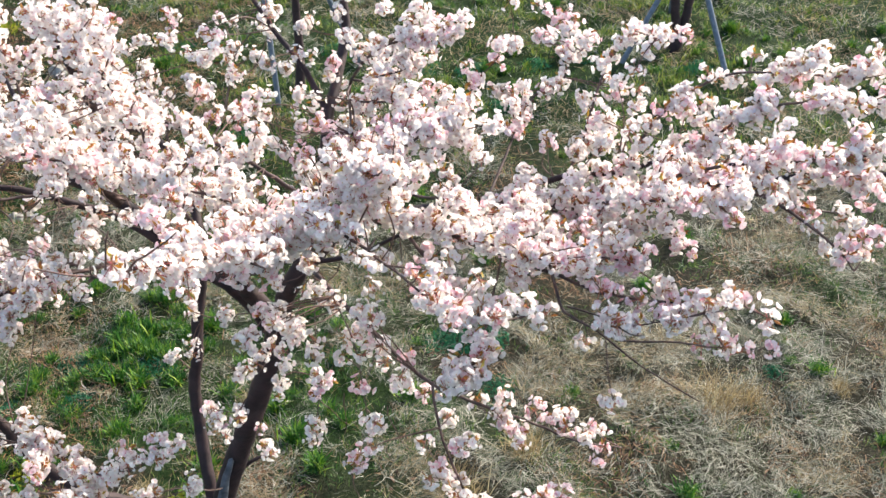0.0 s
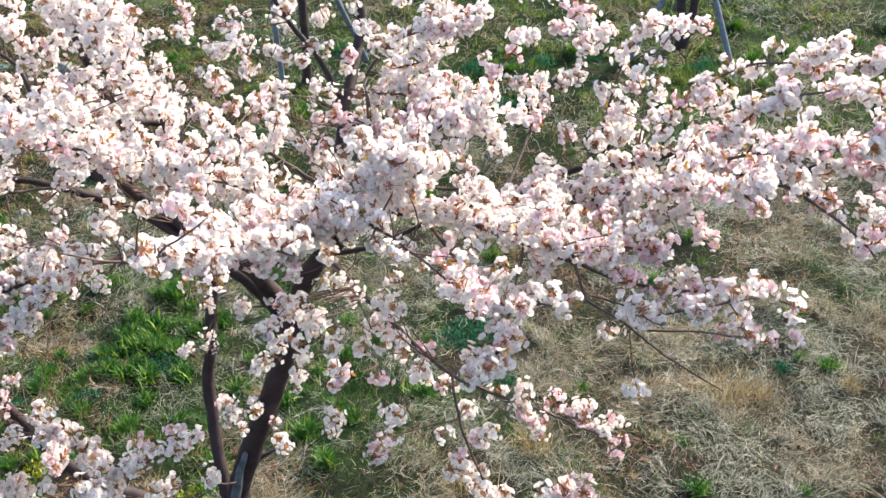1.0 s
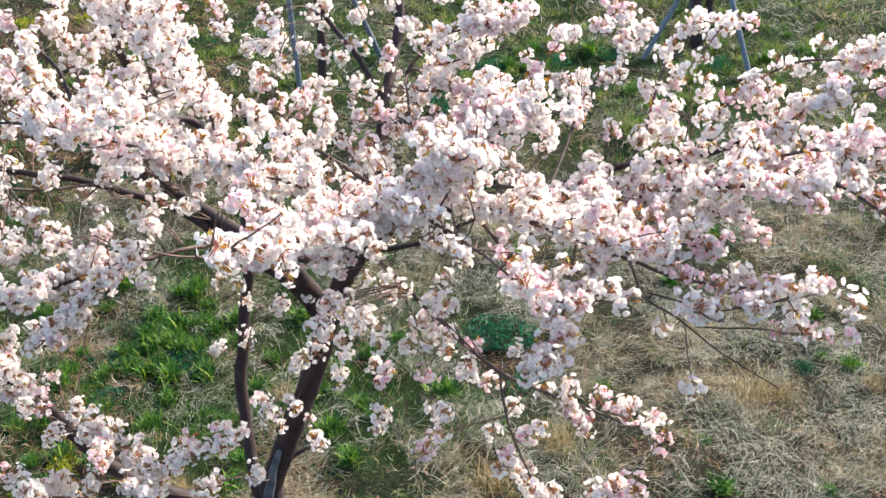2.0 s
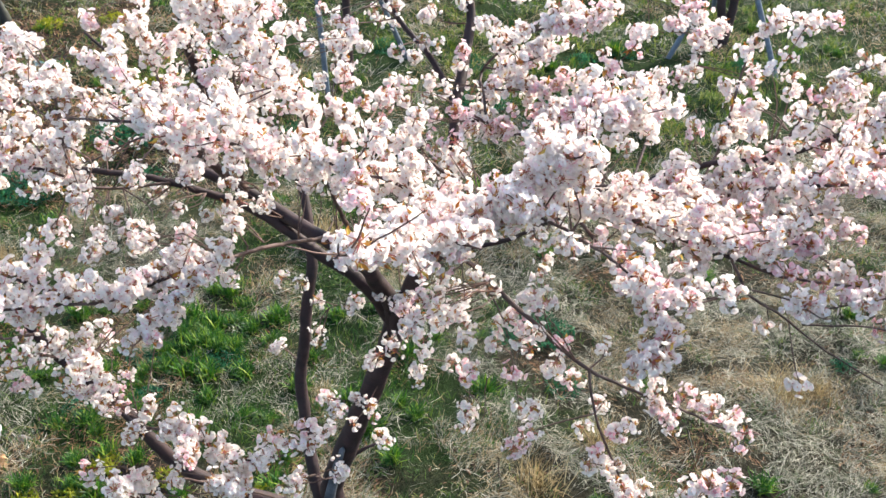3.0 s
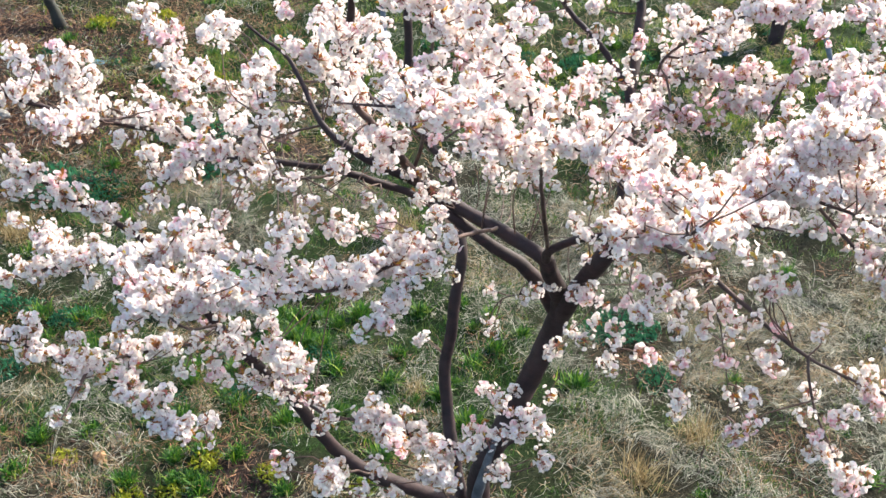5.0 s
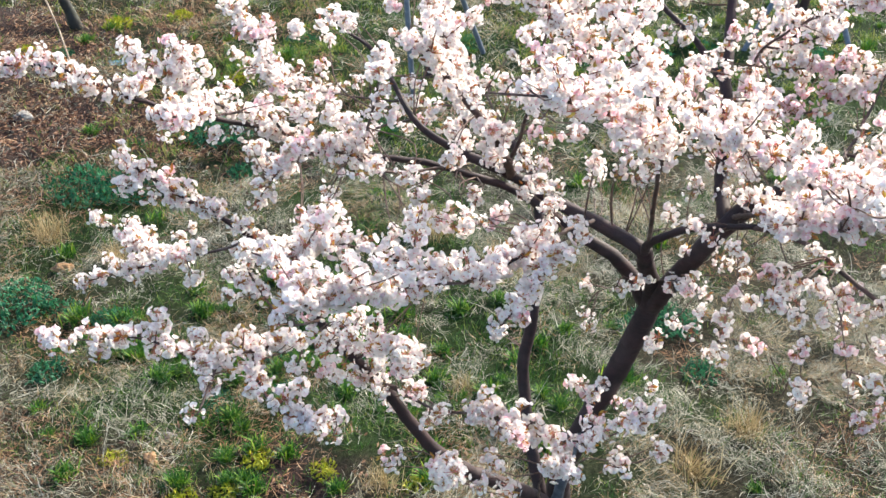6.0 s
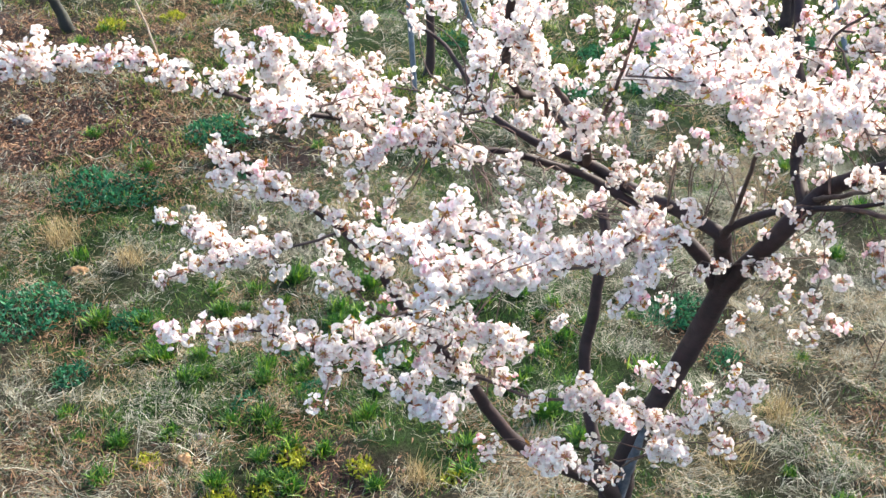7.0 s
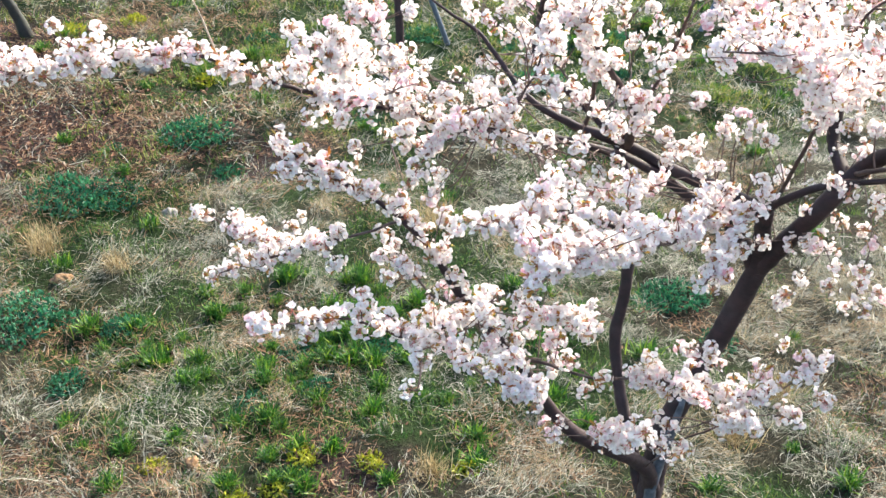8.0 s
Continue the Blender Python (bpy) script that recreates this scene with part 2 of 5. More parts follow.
def leaf(h, at, d, length, rng, mat=3):
    u, v, w = basis(d, rng)
    wd = length * rng.uniform(0.16, 0.24)
    f = u * wd * 0.5
    h.add([at, at + w * length * 0.45 + v * wd + f, at + w * length, at + w * length * 0.45 - v * wd + f, at + w * length * 0.5 - f], [(0, 1, 4), (1, 2, 4), (2, 3, 4), (3, 0, 4)], mat)


def cluster_heap(seed, count, leaves, reach=1.0):
    """An umbel round a spur at the origin; z is the way it grows."""
    rng = np.random.default_rng(seed)
    h = Heap()
    for k in range(count):
        z = rng.uniform(-0.75, 0.72)
        a = rng.uniform(0, 2 * math.pi) + k * 2.4
        s = math.sqrt(max(0, 1 - z * z))
        d = np.array([math.cos(a) * s, math.sin(a) * s, z])
        ln = rng.uniform(0.012, 0.032) * reach
        tip = d * ln + np.array([0, 0, -0.002])
        stalk(h, (0, 0, 0), tip, 0.0008)
        if rng.uniform() < 0.9:
            flower(h, tip, d + rng.normal(0, 0.3, 3), rng.uniform(0.020, 0.027), rng, rng.uniform(0.6, 1.0))
        else:
            flower(h, tip, d, rng.uniform(0.015, 0.019), rng, 0.1)
    # bronze young leaves at the tip of the spur
    for k in range(leaves):
        d = rng.normal(0, 0.5, 3) + (0, 0, 1.0)
        leaf(h, np.array([*rng.normal(0, 0.004, 2), rng.uniform(0.0, 0.012)]), d, rng.uniform(0.012, 0.024), rng)
    for k in range(5):
        d = rng.normal(0, 0.5, 3) + (0, 0, 0.5)
        leaf(h, np.zeros(3), d, rng.uniform(0.008, 0.014), rng, 2)
    return h


FLOWER_MATS = [PETAL, EYE_OF_FLOWER, STALK, YOUNG_LEAF]
PINK_MATS = [PINK_PETAL, EYE_OF_FLOWER, STALK, YOUNG_LEAF]
KINDS = []
for k in range(10):
    hh = cluster_heap(100 + k, [11, 12, 14, 15, 13, 16, 12, 9, 11, 13][k], [2, 6, 1, 2, 5, 1, 7, 2, 3, 4][k])
    KINDS.append((np.vstack(hh.v), hh.f, hh.i, hh.mesh("blossom", PINK_MATS if k > 6 else FLOWER_MATS)))


def kind_at(p, rng):
    """Pinker clusters are commoner on the shaded east flank, leafier ones lower down."""
    pink = 0.06 + 0.32 * min(1.0, max(0.0, p[0] + 0.3)) * min(1.0, max(0.25, (3.5 - p[2]) / 0.4)) + 0.4 * max(0.0, noise.noise(Vector(p) * 1.9))
    leafy_share = 0.08 + 0.36 * min(1.0, max(0.0, (3.25 - p[2]) / 0.7))
    if rng.uniform() < pink:
        return int(rng.integers(7, 10))
    return int(rng.choice((1, 4, 6) if rng.uniform() < leafy_share else (0, 2, 3, 5)))


# ---- the flowering tree ----
tree_rng = np.random.default_rng(7)
BASE = (-0.92, 3.50, 0.0)
cherry = tagged(empty("cherry_tree", BASE), "cherry tree in full pale pink bloom with dark bark", "tree")
CLUSTERS = []  # place, direction, size
TWIGS = []  # vertices and faces of each thin twig
BOUGHS = []
STEMS = []  # the middle line of every stem so far


def wood(name, rows, sides=10, mat=BARK, parent=cherry, rough=0.07, label="", wob=0.006, girth=0.77):
    """A limb through rows of x, y, z, radius."""
    s = spline(rows, 0.035)
    k = len(s)
    wv = np.cumsum(tree_rng.normal(0, wob * 0.35, (k, 3)), axis=0)
    wv -= np.linspace(0, 1, k)[:, None] * wv[-1]
    s[:, :3] += wv * np.minimum(1, s[:, 3:] * 0 + 1)
    v, f = tube(s[:, :3], np.maximum(s[:, 3] * girth, 0.0014), sides, rough, tree_rng)
    ob = part_mesh(name, mesh_from(name, v, f, [mat], smooth=True), parent, label)
    if name == "limb" and parent is cherry:
        BOUGHS.append((s[:, :3], ob))
    if parent is cherry or parent.parent is cherry:
        STEMS.append(s[:, :3])
    return s


def on_wood(a, slack):
    """a itself, or the nearest place on a stem when it lies further off than slack."""
    every = np.vstack(STEMS)
    k = np.linalg.norm(every - np.asarray(a), axis=1)
    return np.array(a, float) if k.min() < slack else every[k.argmin()]


def put_cluster(p, d, size):
    CLUSTERS.append((np.asarray(p, float), np.asarray(d, float), size))


def side_shoot(p, d, length, gap, r=0.0022, droop=0.0):
    """A thin twig with clusters along it and at its tip."""
    d = d / (np.linalg.norm(d) + 1e-9)
    k = max(3, int(length / 0.03))
    pts, q, dd = [p], p.copy(), d.copy()
    for _ in range(k):
        dd = dd + tree_rng.normal(0, 0.10, 3) + np.array([0, 0, 0.02 - droop])
        dd /= np.linalg.norm(dd)
        q = q + dd * length / k
        pts.append(q.copy())
    pts = np.array(pts)
    v, f = tube(pts, np.linspace(r * 1.25, r * 0.6, len(pts)), 4)
    TWIGS.append((v, f))
    at = gap * 0.6
    while at < length:
        i = min(len(pts) - 1, int(at / length * k))
        o = tree_rng.normal(0, 0.8, 3) + (0, 0, 0.7)
        o /= np.linalg.norm(o)
        put_cluster(pts[i] + o * 0.012, o, tree_rng.uniform(0.85, 1.1))
        at += gap * tree_rng.uniform(0.6, 1.2)
    put_cluster(pts[-1], dd, tree_rng.uniform(0.8, 1.05))


def dress(path, start, gap, shoots=0.0, length=0.2, spread=0.02, up=0.7, droop=0.0, shoot_gap=0.05):
    """Flower clusters on short spurs along a limb from the share start on, and side shoots per metre."""
    p = path[:, :3]
    seg = np.r_[0, np.cumsum(np.linalg.norm(np.diff(p, axis=0), axis=1))]
    total = seg[-1]
    at = total * start
    while at < total and gap > 0:
        i = int(np.searchsorted(seg, at))
        i = min(i, len(p) - 1)
        o = tree_rng.normal(0, 1, 3) + (0, 0, up)
        o /= np.linalg.norm(o)
        off = path[i, 3] + abs(tree_rng.normal(0, spread)) + 0.006
        tip = p[i] + o * off
        v, f = tube(np.array([p[i], (p[i] + tip) / 2 + tree_rng.normal(0, 0.002, 3), tip]), [0.0028, 0.002, 0.0016], 4)
        TWIGS.append((v, f))
        put_cluster(tip, o, tree_rng.uniform(0.85, 1.15))
        at += gap * tree_rng.uniform(0.45, 1.3)
    for _ in range(int(1.25 * shoots * total * (1 - start))):
        i = int(np.searchsorted(seg, total * tree_rng.uniform(start, 1)))
        i = min(i, len(p) - 2)
        fw = p[i + 1] - p[i]
        fw /= np.linalg.norm(fw) + 1e-9
        o = tree_rng.normal(0, 1, 3) * (1, 1, 0.6) + fw * 0.8 + (0, 0, up * 0.7)
        side_shoot(p[i], o, length * tree_rng.uniform(0.4, 1.05), shoot_gap, droop=droop)


def spray(rows, r0=0.007, r1=0.0025, gap=0.035, start=0.25, name="branch", **k):
    """A branch through places x, y, z, thinning, dressed with flowers."""
    rows = [tuple(on_wood(rows[0], 0.03)), *rows[1:]]
    rr = np.linspace(r0, r1, len(rows))
    host = min(BOUGHS, key=lambda m: np.linalg.norm(m[0] - np.array(rows[0]), axis=1).min())[1]
    s = wood(name, [(*p, q) for p, q in zip(rows, rr)], 6, BARK_YOUNG, parent=host, rough=0.04)
    dress(s, start, gap, **k)
    return s


def fill(a, c, n=2):
    """Thin spurs from the wood at a that carry their flowers round c."""
    a, c = on_wood(a, 0.025), np.array(c)
    for q in range(n):
        tip = c + tree_rng.normal(0, 0.022, 3)
        bow = (a + tip) / 2 + tree_rng.normal(0, 0.10, 3) * np.linalg.norm(tip - a)
        pts = spline([a, bow, tip], 0.04)
        TWIGS.append(tube(pts, np.linspace(0.0028, 0.0014, len(pts)), 4))
        put_cluster(tip, tip - bow, tree_rng.uniform(0.85, 1.1))
        if q == 0 and np.linalg.norm(tip - a) > 0.1:
            put_cluster(pts[int(len(pts) * 0.8)], tree_rng.normal(0, 0.8, 3) + (0, 0, 0.7), tree_rng.uniform(0.75, 1.0))


wood("trunk", [(-0.93, 3.50, -0.06, 0.115), (-0.93, 3.50, 0.12, 0.09), (-0.94, 3.50, 0.7, 0.074), (-0.90, 3.50, 1.2, 0.068), (-0.88, 3.50, 1.5, 0.061), (-0.75, 3.50, 1.88, 0.056), (-0.66, 3.50, 2.14, 0.054), (-0.62, 3.48, 2.33, 0.053), (-0.645, 3.43, 2.46, 0.044), (-0.67, 3.38, 2.56, 0.040), (-0.695, 3.32, 2.67, 0.036)], 16)
slim = wood("limb", [(-0.91, 3.54, 1.05, 0.04), (-0.98, 3.64, 1.32, 0.036), (-1.02, 3.76, 1.58, 0.034), (-1.03, 3.82, 1.8, 0.033), (-1.0, 3.86, 2.08, 0.032), (-0.98, 3.92, 2.3, 0.029), (-1.02, 4.08, 2.5, 0.025), (-1.1, 4.22, 2.6, 0.022), (-1.24, 4.34, 2.7, 0.022), (-1.32, 4.2, 2.8, 0.023), (-1.37, 4.14, 2.94, 0.024), (-1.386, 4.03, 3.15, 0.023), (-1.388, 3.97, 3.26, 0.021), (-1.373, 3.9, 3.38, 0.016), (-1.37, 3.85, 3.56, 0.008)], 10)
dress(slim, 0.82, 0.08, shoots=4, length=0.14)
upper = wood("limb", [(-0.67, 3.38, 2.56, 0.040), (-0.70, 3.33, 2.66, 0.036), (-0.83, 3.42, 2.71, 0.033), (-0.99, 3.53, 2.75, 0.031), (-1.1, 3.58, 2.81, 0.028), (-1.22, 3.61, 2.86, 0.025), (-1.35, 3.66, 2.90, 0.020), (-1.48, 3.76, 2.96, 0.015), (-1.62, 4.0, 3.1, 0.010), (-1.78, 4.1, 3.2, 0.006)])
dress(upper, 0.7, 0.09, shoots=2, length=0.12)
lower = wood("limb", [(-0.63, 3.49, 2.31, 0.04), (-0.66, 3.49, 2.37, 0.038), (-0.71, 3.48, 2.45, 0.036), (-0.78, 3.47, 2.53, 0.034), (-0.88, 3.48, 2.60, 0.030), (-1.02, 3.52, 2.70, 0.025), (-1.14, 3.53, 2.78, 0.020), (-1.41, 3.50, 2.90, 0.016), (-1.69, 3.48, 2.96, 0.014), (-2.0, 3.52, 3.05, 0.013), (-2.35, 3.32, 3.26, 0.010), (-2.62, 3.34, 3.36, 0.007), (-2.95, 3.24, 3.40, 0.005), (-3.24, 3.2, 3.38, 0.003)])
dress(lower, 0.36, 0.033, shoots=10, length=0.2)
right = wood("limb", [(-0.62, 3.49, 2.29, 0.052), (-0.585, 3.41, 2.45, 0.048), (-0.545, 3.32, 2.62, 0.045), (-0.48, 3.28, 2.75, 0.043), (-0.38, 3.275, 2.87, 0.040), (-0.335, 3.15, 2.99, 0.035), (-0.22, 3.02, 3.1, 0.030), (-0.06, 2.97, 3.15, 0.028), (0.1, 3.03, 3.13, 0.026), (0.31, 3.01, 3.165, 0.023), (0.47, 2.97, 3.22, 0.020), (0.69, 2.9, 3.28, 0.016), (0.9, 2.82, 3.36, 0.013), (1.1, 2.75, 3.41, 0.010), (1.4, 2.7, 3.45, 0.005)])
crossing = wood("limb", [(0.08, 3.08, 3.09, 0.014), (0.2, 3.07, 3.17, 0.013), (0.34, 3.06, 3.23, 0.012), (0.47, 3.02, 3.27, 0.011), (0.62, 2.98, 3.34, 0.009), (0.76, 2.95, 3.44, 0.006)], 8)
dress(crossing, 0.55, 0.06, shoots=6, length=0.16)
dress(right, 0.45, 0.05, shoots=8, length=0.28)
rear = wood("limb", [(-0.44, 3.28, 2.80, 0.034), (-0.428, 3.45, 2.855, 0.031), (-0.415, 3.5, 2.95, 0.030), (-0.40, 3.62, 3.07, 0.028), (-0.38, 3.75, 3.17, 0.026), (-0.355, 3.9, 3.29, 0.024), (-0.345, 3.95, 3.36, 0.021), (-0.37, 4.02, 3.55, 0.014), (-0.36, 4.1, 3.8, 0.007)])
dress(rear, 0.62, 0.05, shoots=6, length=0.25)
rear_side = wood("limb", [(-0.395, 3.66, 3.1, 0.018), (-0.46, 3.78, 3.19, 0.016), (-0.53, 3.87, 3.26, 0.014), (-0.575, 3.92, 3.29, 0.013), (-0.63, 3.97, 3.36, 0.012), (-0.70, 4.02, 3.44, 0.010), (-0.80, 4.08, 3.55, 0.006)], 8)
dress(rear_side, 0.5, 0.06, shoots=4)
low = wood("limb", [(-0.92, 3.47, 1.2, 0.05), (-0.98, 3.40, 1.38, 0.044), (-1.08, 3.33, 1.52, 0.040), (-1.3, 3.2, 1.76, 0.036), (-1.41, 3.17, 1.88, 0.034), (-1.50, 3.15, 2.05, 0.031), (-1.6, 3.13, 2.25, 0.027), (-1.77, 3.1, 2.5, 0.022), (-1.93, 3.12, 2.78, 0.016), (-2.05, 3.11, 2.93, 0.012), (-2.18, 3.11, 3.03, 0.009), (-2.34, 3.13, 3.13, 0.005)])
dress(low, 0.52, 0.035, shoots=7, length=0.18)
# added stem before the trunk, standing in for sky sheen on its bark
sheen_stem = wood("limb", [(-0.95, 3.43, 0.85, 0.034), (-0.945, 3.43, 1.2, 0.033), (-0.92, 3.43, 1.4, 0.030), (-0.875, 3.435, 1.58, 0.024), (-0.84, 3.46, 1.7, 0.015)], 10, BARK_SHEEN, label="added stem in the blue-grey of sky sheen on the trunk")
wood("limb", [(-0.86, 3.50, 1.55, 0.018), (-0.79, 3.52, 1.62, 0.012), (-0.70, 3.54, 1.66, 0.006)], 8)
bridge = wood("limb", [(-0.695, 3.32, 2.66, 0.024), (-0.69, 3.26, 2.75, 0.020), (-0.60, 3.18, 2.86, 0.017), (-0.51, 3.14, 2.89, 0.014), (-0.38, 3.06, 2.94, 0.011), (-0.24, 2.98, 3.02, 0.009), (-0.1, 2.9, 3.14, 0.007), (0.05, 2.82, 3.28, 0.005)], 8)
dress(bridge, 0.75, 0.06, shoots=4, length=0.12)

# crown towards the eye: the dense pale mass
spray([(-0.335, 3.15, 2.99), (-0.26, 2.92, 3.14), (-0.22, 2.65, 3.36), (-0.18, 2.4, 3.56), (-0.1, 2.25, 3.68)], 0.012, 0.004, gap=0.022, start=0.35, shoots=16, length=0.2)
spray([(-0.42, 3.278, 2.83), (-0.42, 3.0, 3.02), (-0.40, 2.5, 3.38), (-0.42, 2.15, 3.57), (-0.54, 1.9, 3.7), (-0.62, 1.72, 3.8)], 0.012, 0.004, gap=0.022, start=0.3, shoots=14, length=0.18)
spray([(-0.42, 2.5, 3.38), (-0.25, 2.25, 3.55), (-0.1, 2.05, 3.58), (0.02, 2.0, 3.5)], gap=0.025, start=0.1, shoots=12, length=0.16)
spray([(-0.2, 2.7, 3.3), (-0.05, 2.5, 3.4), (0.1, 2.4, 3.42), (0.25, 2.35, 3.4)], gap=0.028, start=0.1, shoots=10, length=0.18)
spray([(-0.7, 3.42, 2.62), (-0.74, 3.1, 2.98), (-0.8, 2.85, 3.32), (-0.95, 2.6, 3.55), (-1.15, 2.45, 3.68), (-1.3, 2.4, 3.72)], 0.011, 0.003, gap=0.026, start=0.45, shoots=14, length=0.2)
spray([(-0.8, 2.85, 3.32), (-0.82, 2.85, 3.52), (-0.92, 2.86, 3.68), (-0.98, 2.9, 3.78)], gap=0.03, start=0.1, shoots=10, length=0.15)
spray([(-0.28, 2.95, 3.15), (-0.5, 2.88, 3.35), (-0.67, 3.03, 3.36), (-0.9, 3.1, 3.44), (-1.1, 3.2, 3.58), (-1.25, 3.35, 3.62)], 0.009, 0.003, gap=0.035, start=0.2, shoots=11, length=0.2)
spray([(-0.40, 2.6, 3.3), (-0.55, 2.55, 3.46), (-0.68, 2.55, 3.5), (-0.8, 2.58, 3.55)], gap=0.03, start=0.1, shoots=12, length=0.18)
spray([(-0.85, 3.44, 2.72), (-0.98, 3.1, 2.92), (-1.12, 2.75, 3.08), (-1.28, 2.52, 3.13), (-1.45, 2.4, 3.19), (-1.6, 2.25, 3.27), (-1.76, 2.15, 3.32)], 0.010, 0.003, gap=0.024, start=0.45, shoots=12, length=0.15)
spray([(-1.12, 2.75, 3.08), (-1.12, 2.6, 3.13), (-1.18, 2.5, 3.08), (-1.25, 2.42, 3.04)], gap=0.026, start=0.3, shoots=10, length=0.10)
spray([(-1.4, 2.45, 3.17), (-1.55, 2.45, 3.24), (-1.68, 2.45, 3.28), (-1.85, 2.4, 3.28)], gap=0.03, start=0.0, shoots=9, length=0.14)
# upright shoots of the middle
spray([(-1.14, 3.56, 2.8), (-1.2, 3.36, 3.06), (-1.3, 3.28, 3.24), (-1.36, 3.25, 3.34), (-1.44, 3.2, 3.48)], 0.024, 0.007, gap=0.035, start=0.45, shoots=10, length=0.18)
spray([(-1.28, 3.64, 2.88), (-1.32, 3.45, 3.15), (-1.37, 3.45, 3.4), (-1.4, 3.5, 3.6)], 0.011, 0.004, gap=0.045, start=0.4, shoots=7, length=0.2)
spray([(-1.16, 3.6, 2.82), (-1.1, 3.4, 3.2), (-1.08, 3.25, 3.5), (-1.1, 3.2, 3.68)], 0.010, 0.004, gap=0.04, start=0.4, shoots=8, length=0.2)
spray([(-1.69, 3.49, 2.92), (-1.65, 3.3, 3.08), (-1.6, 3.15, 3.3), (-1.56, 3.08, 3.5)], 0.008, 0.003, gap=0.04, start=0.3, shoots=7, length=0.16)
spray([(-1.4, 3.52, 2.84), (-1.55, 3.3, 3.0), (-1.7, 3.2, 3.12), (-1.85, 3.18, 3.1), (-1.98, 3.15, 2.98)], 0.008, 0.003, gap=0.032, start=0.3, shoots=8, length=0.16)
spray([(-1.9, 3.5, 3.0), (-1.95, 3.4, 3.16), (-2.05, 3.1, 3.32), (-2.18, 2.95, 3.38)], gap=0.03, start=0.2, shoots=8, length=0.14)
spray([(-2.0, 3.52, 3.05), (-2.1, 3.3, 3.25), (-2.22, 3.18, 3.42), (-2.3, 3.15, 3.5)], gap=0.032, start=0.2, shoots=8, length=0.14)
spray([(-1.8, 3.5, 2.96), (-1.9, 3.65, 3.1), (-2.0, 3.78, 3.22), (-2.1, 3.95, 3.28)], gap=0.035, start=0.2, shoots=7, length=0.15)
wood("branch", [(-2.52, 3.32, 3.33, 0.004), (-2.56, 3.4, 3.42, 0.0035), (-2.6, 3.46, 3.52, 0.003), (-2.68, 3.52, 3.7, 0.002)], 6, PALE_TWIG, rough=0.03, label="bare pale twig")
# the bright crest above the long limb
spray([(-0.22, 2.62, 3.38), (-0.16, 2.5, 3.55), (-0.06, 2.5, 3.66), (0.05, 2.6, 3.62)], gap=0.018, start=0.1, shoots=22, length=0.12)
spray([(-0.2, 2.42, 3.55), (-0.2, 2.3, 3.66), (-0.14, 2.22, 3.72)], gap=0.018, start=0.0, shoots=18, length=0.10)
# low flank sprays
spray([(-1.74, 3.1, 2.46), (-1.82, 2.85, 2.66), (-1.94, 2.6, 2.82), (-2.04, 2.46, 2.89), (-2.2, 2.47, 2.97), (-2.34, 2.45, 2.99), (-2.44, 2.44, 3.0)], 0.008, 0.002, gap=0.03, start=0.35, shoots=6, length=0.1)
spray([(-1.94, 2.6, 2.82), (-1.9, 2.42, 2.84), (-1.82, 2.3, 2.85), (-1.74, 2.26, 2.83)], gap=0.035, start=0.15, shoots=8, length=0.1)
spray([(-2.02, 2.5, 2.88), (-2.02, 2.36, 2.89), (-2.04, 2.28, 2.87)], gap=0.05, start=0.2)
spray([(-1.6, 3.13, 2.26), (-1.5, 2.96, 2.36), (-1.4, 2.83, 2.41), (-1.22, 2.72, 2.47), (-1.08, 2.59, 2.49), (-0.92, 2.54, 2.54), (-0.79, 2.57, 2.61)], 0.009, 0.002, gap=0.03, start=0.42, shoots=7, length=0.1, up=0.5)
spray([(-1.25, 2.73, 2.46), (-1.21, 2.6, 2.53), (-1.19, 2.5, 2.56)], gap=0.03, start=0.1, shoots=5, length=0.06)
spray([(-1.3, 3.2, 1.78), (-1.38, 2.9, 2.08), (-1.41, 2.65, 2.3), (-1.38, 2.48, 2.44), (-1.36, 2.42, 2.52)], 0.007, 0.002, gap=0.03, start=0.62, shoots=9, length=0.1)
spray([(-1.0, 3.38, 1.42), (-1.05, 2.9, 2.0), (-1.06, 2.55, 2.4), (-1.04, 2.42, 2.5)], 0.006, 0.002, gap=0.03, start=0.82, shoots=14, length=0.09)
spray([(-0.86, 3.4, 1.6), (-0.9, 2.9, 2.1), (-0.9, 2.55, 2.42), (-0.88, 2.46, 2.46)], 0.004, 0.0015, gap=0.05, start=0.9)
spray([(-2.0, 3.14, 2.85), (-2.15, 3.24, 2.74), (-2.31, 3.34, 2.66), (-2.48, 3.6, 2.53), (-2.6, 3.78, 2.47)], gap=0.03, start=0.25, shoots=9, length=0.14)
spray([(-2.25, 3.3, 2.69), (-2.4, 3.35, 2.62), (-2.54, 3.36, 2.57), (-2.62, 3.35, 2.55)], gap=0.03, start=0.4, shoots=6, length=0.08)
spray([(-1.68, 3.12, 2.38), (-1.6, 3.0, 2.52), (-1.53, 2.8, 2.66), (-1.48, 2.7, 2.72)], gap=0.035, start=0.2, shoots=8, length=0.1)
spray([(-1.8, 3.1, 2.55), (-1.9, 3.0, 2.62), (-2.0, 3.1, 2.72), (-2.05, 3.2, 2.74)], gap=0.03, start=0.2, shoots=8, length=0.12)
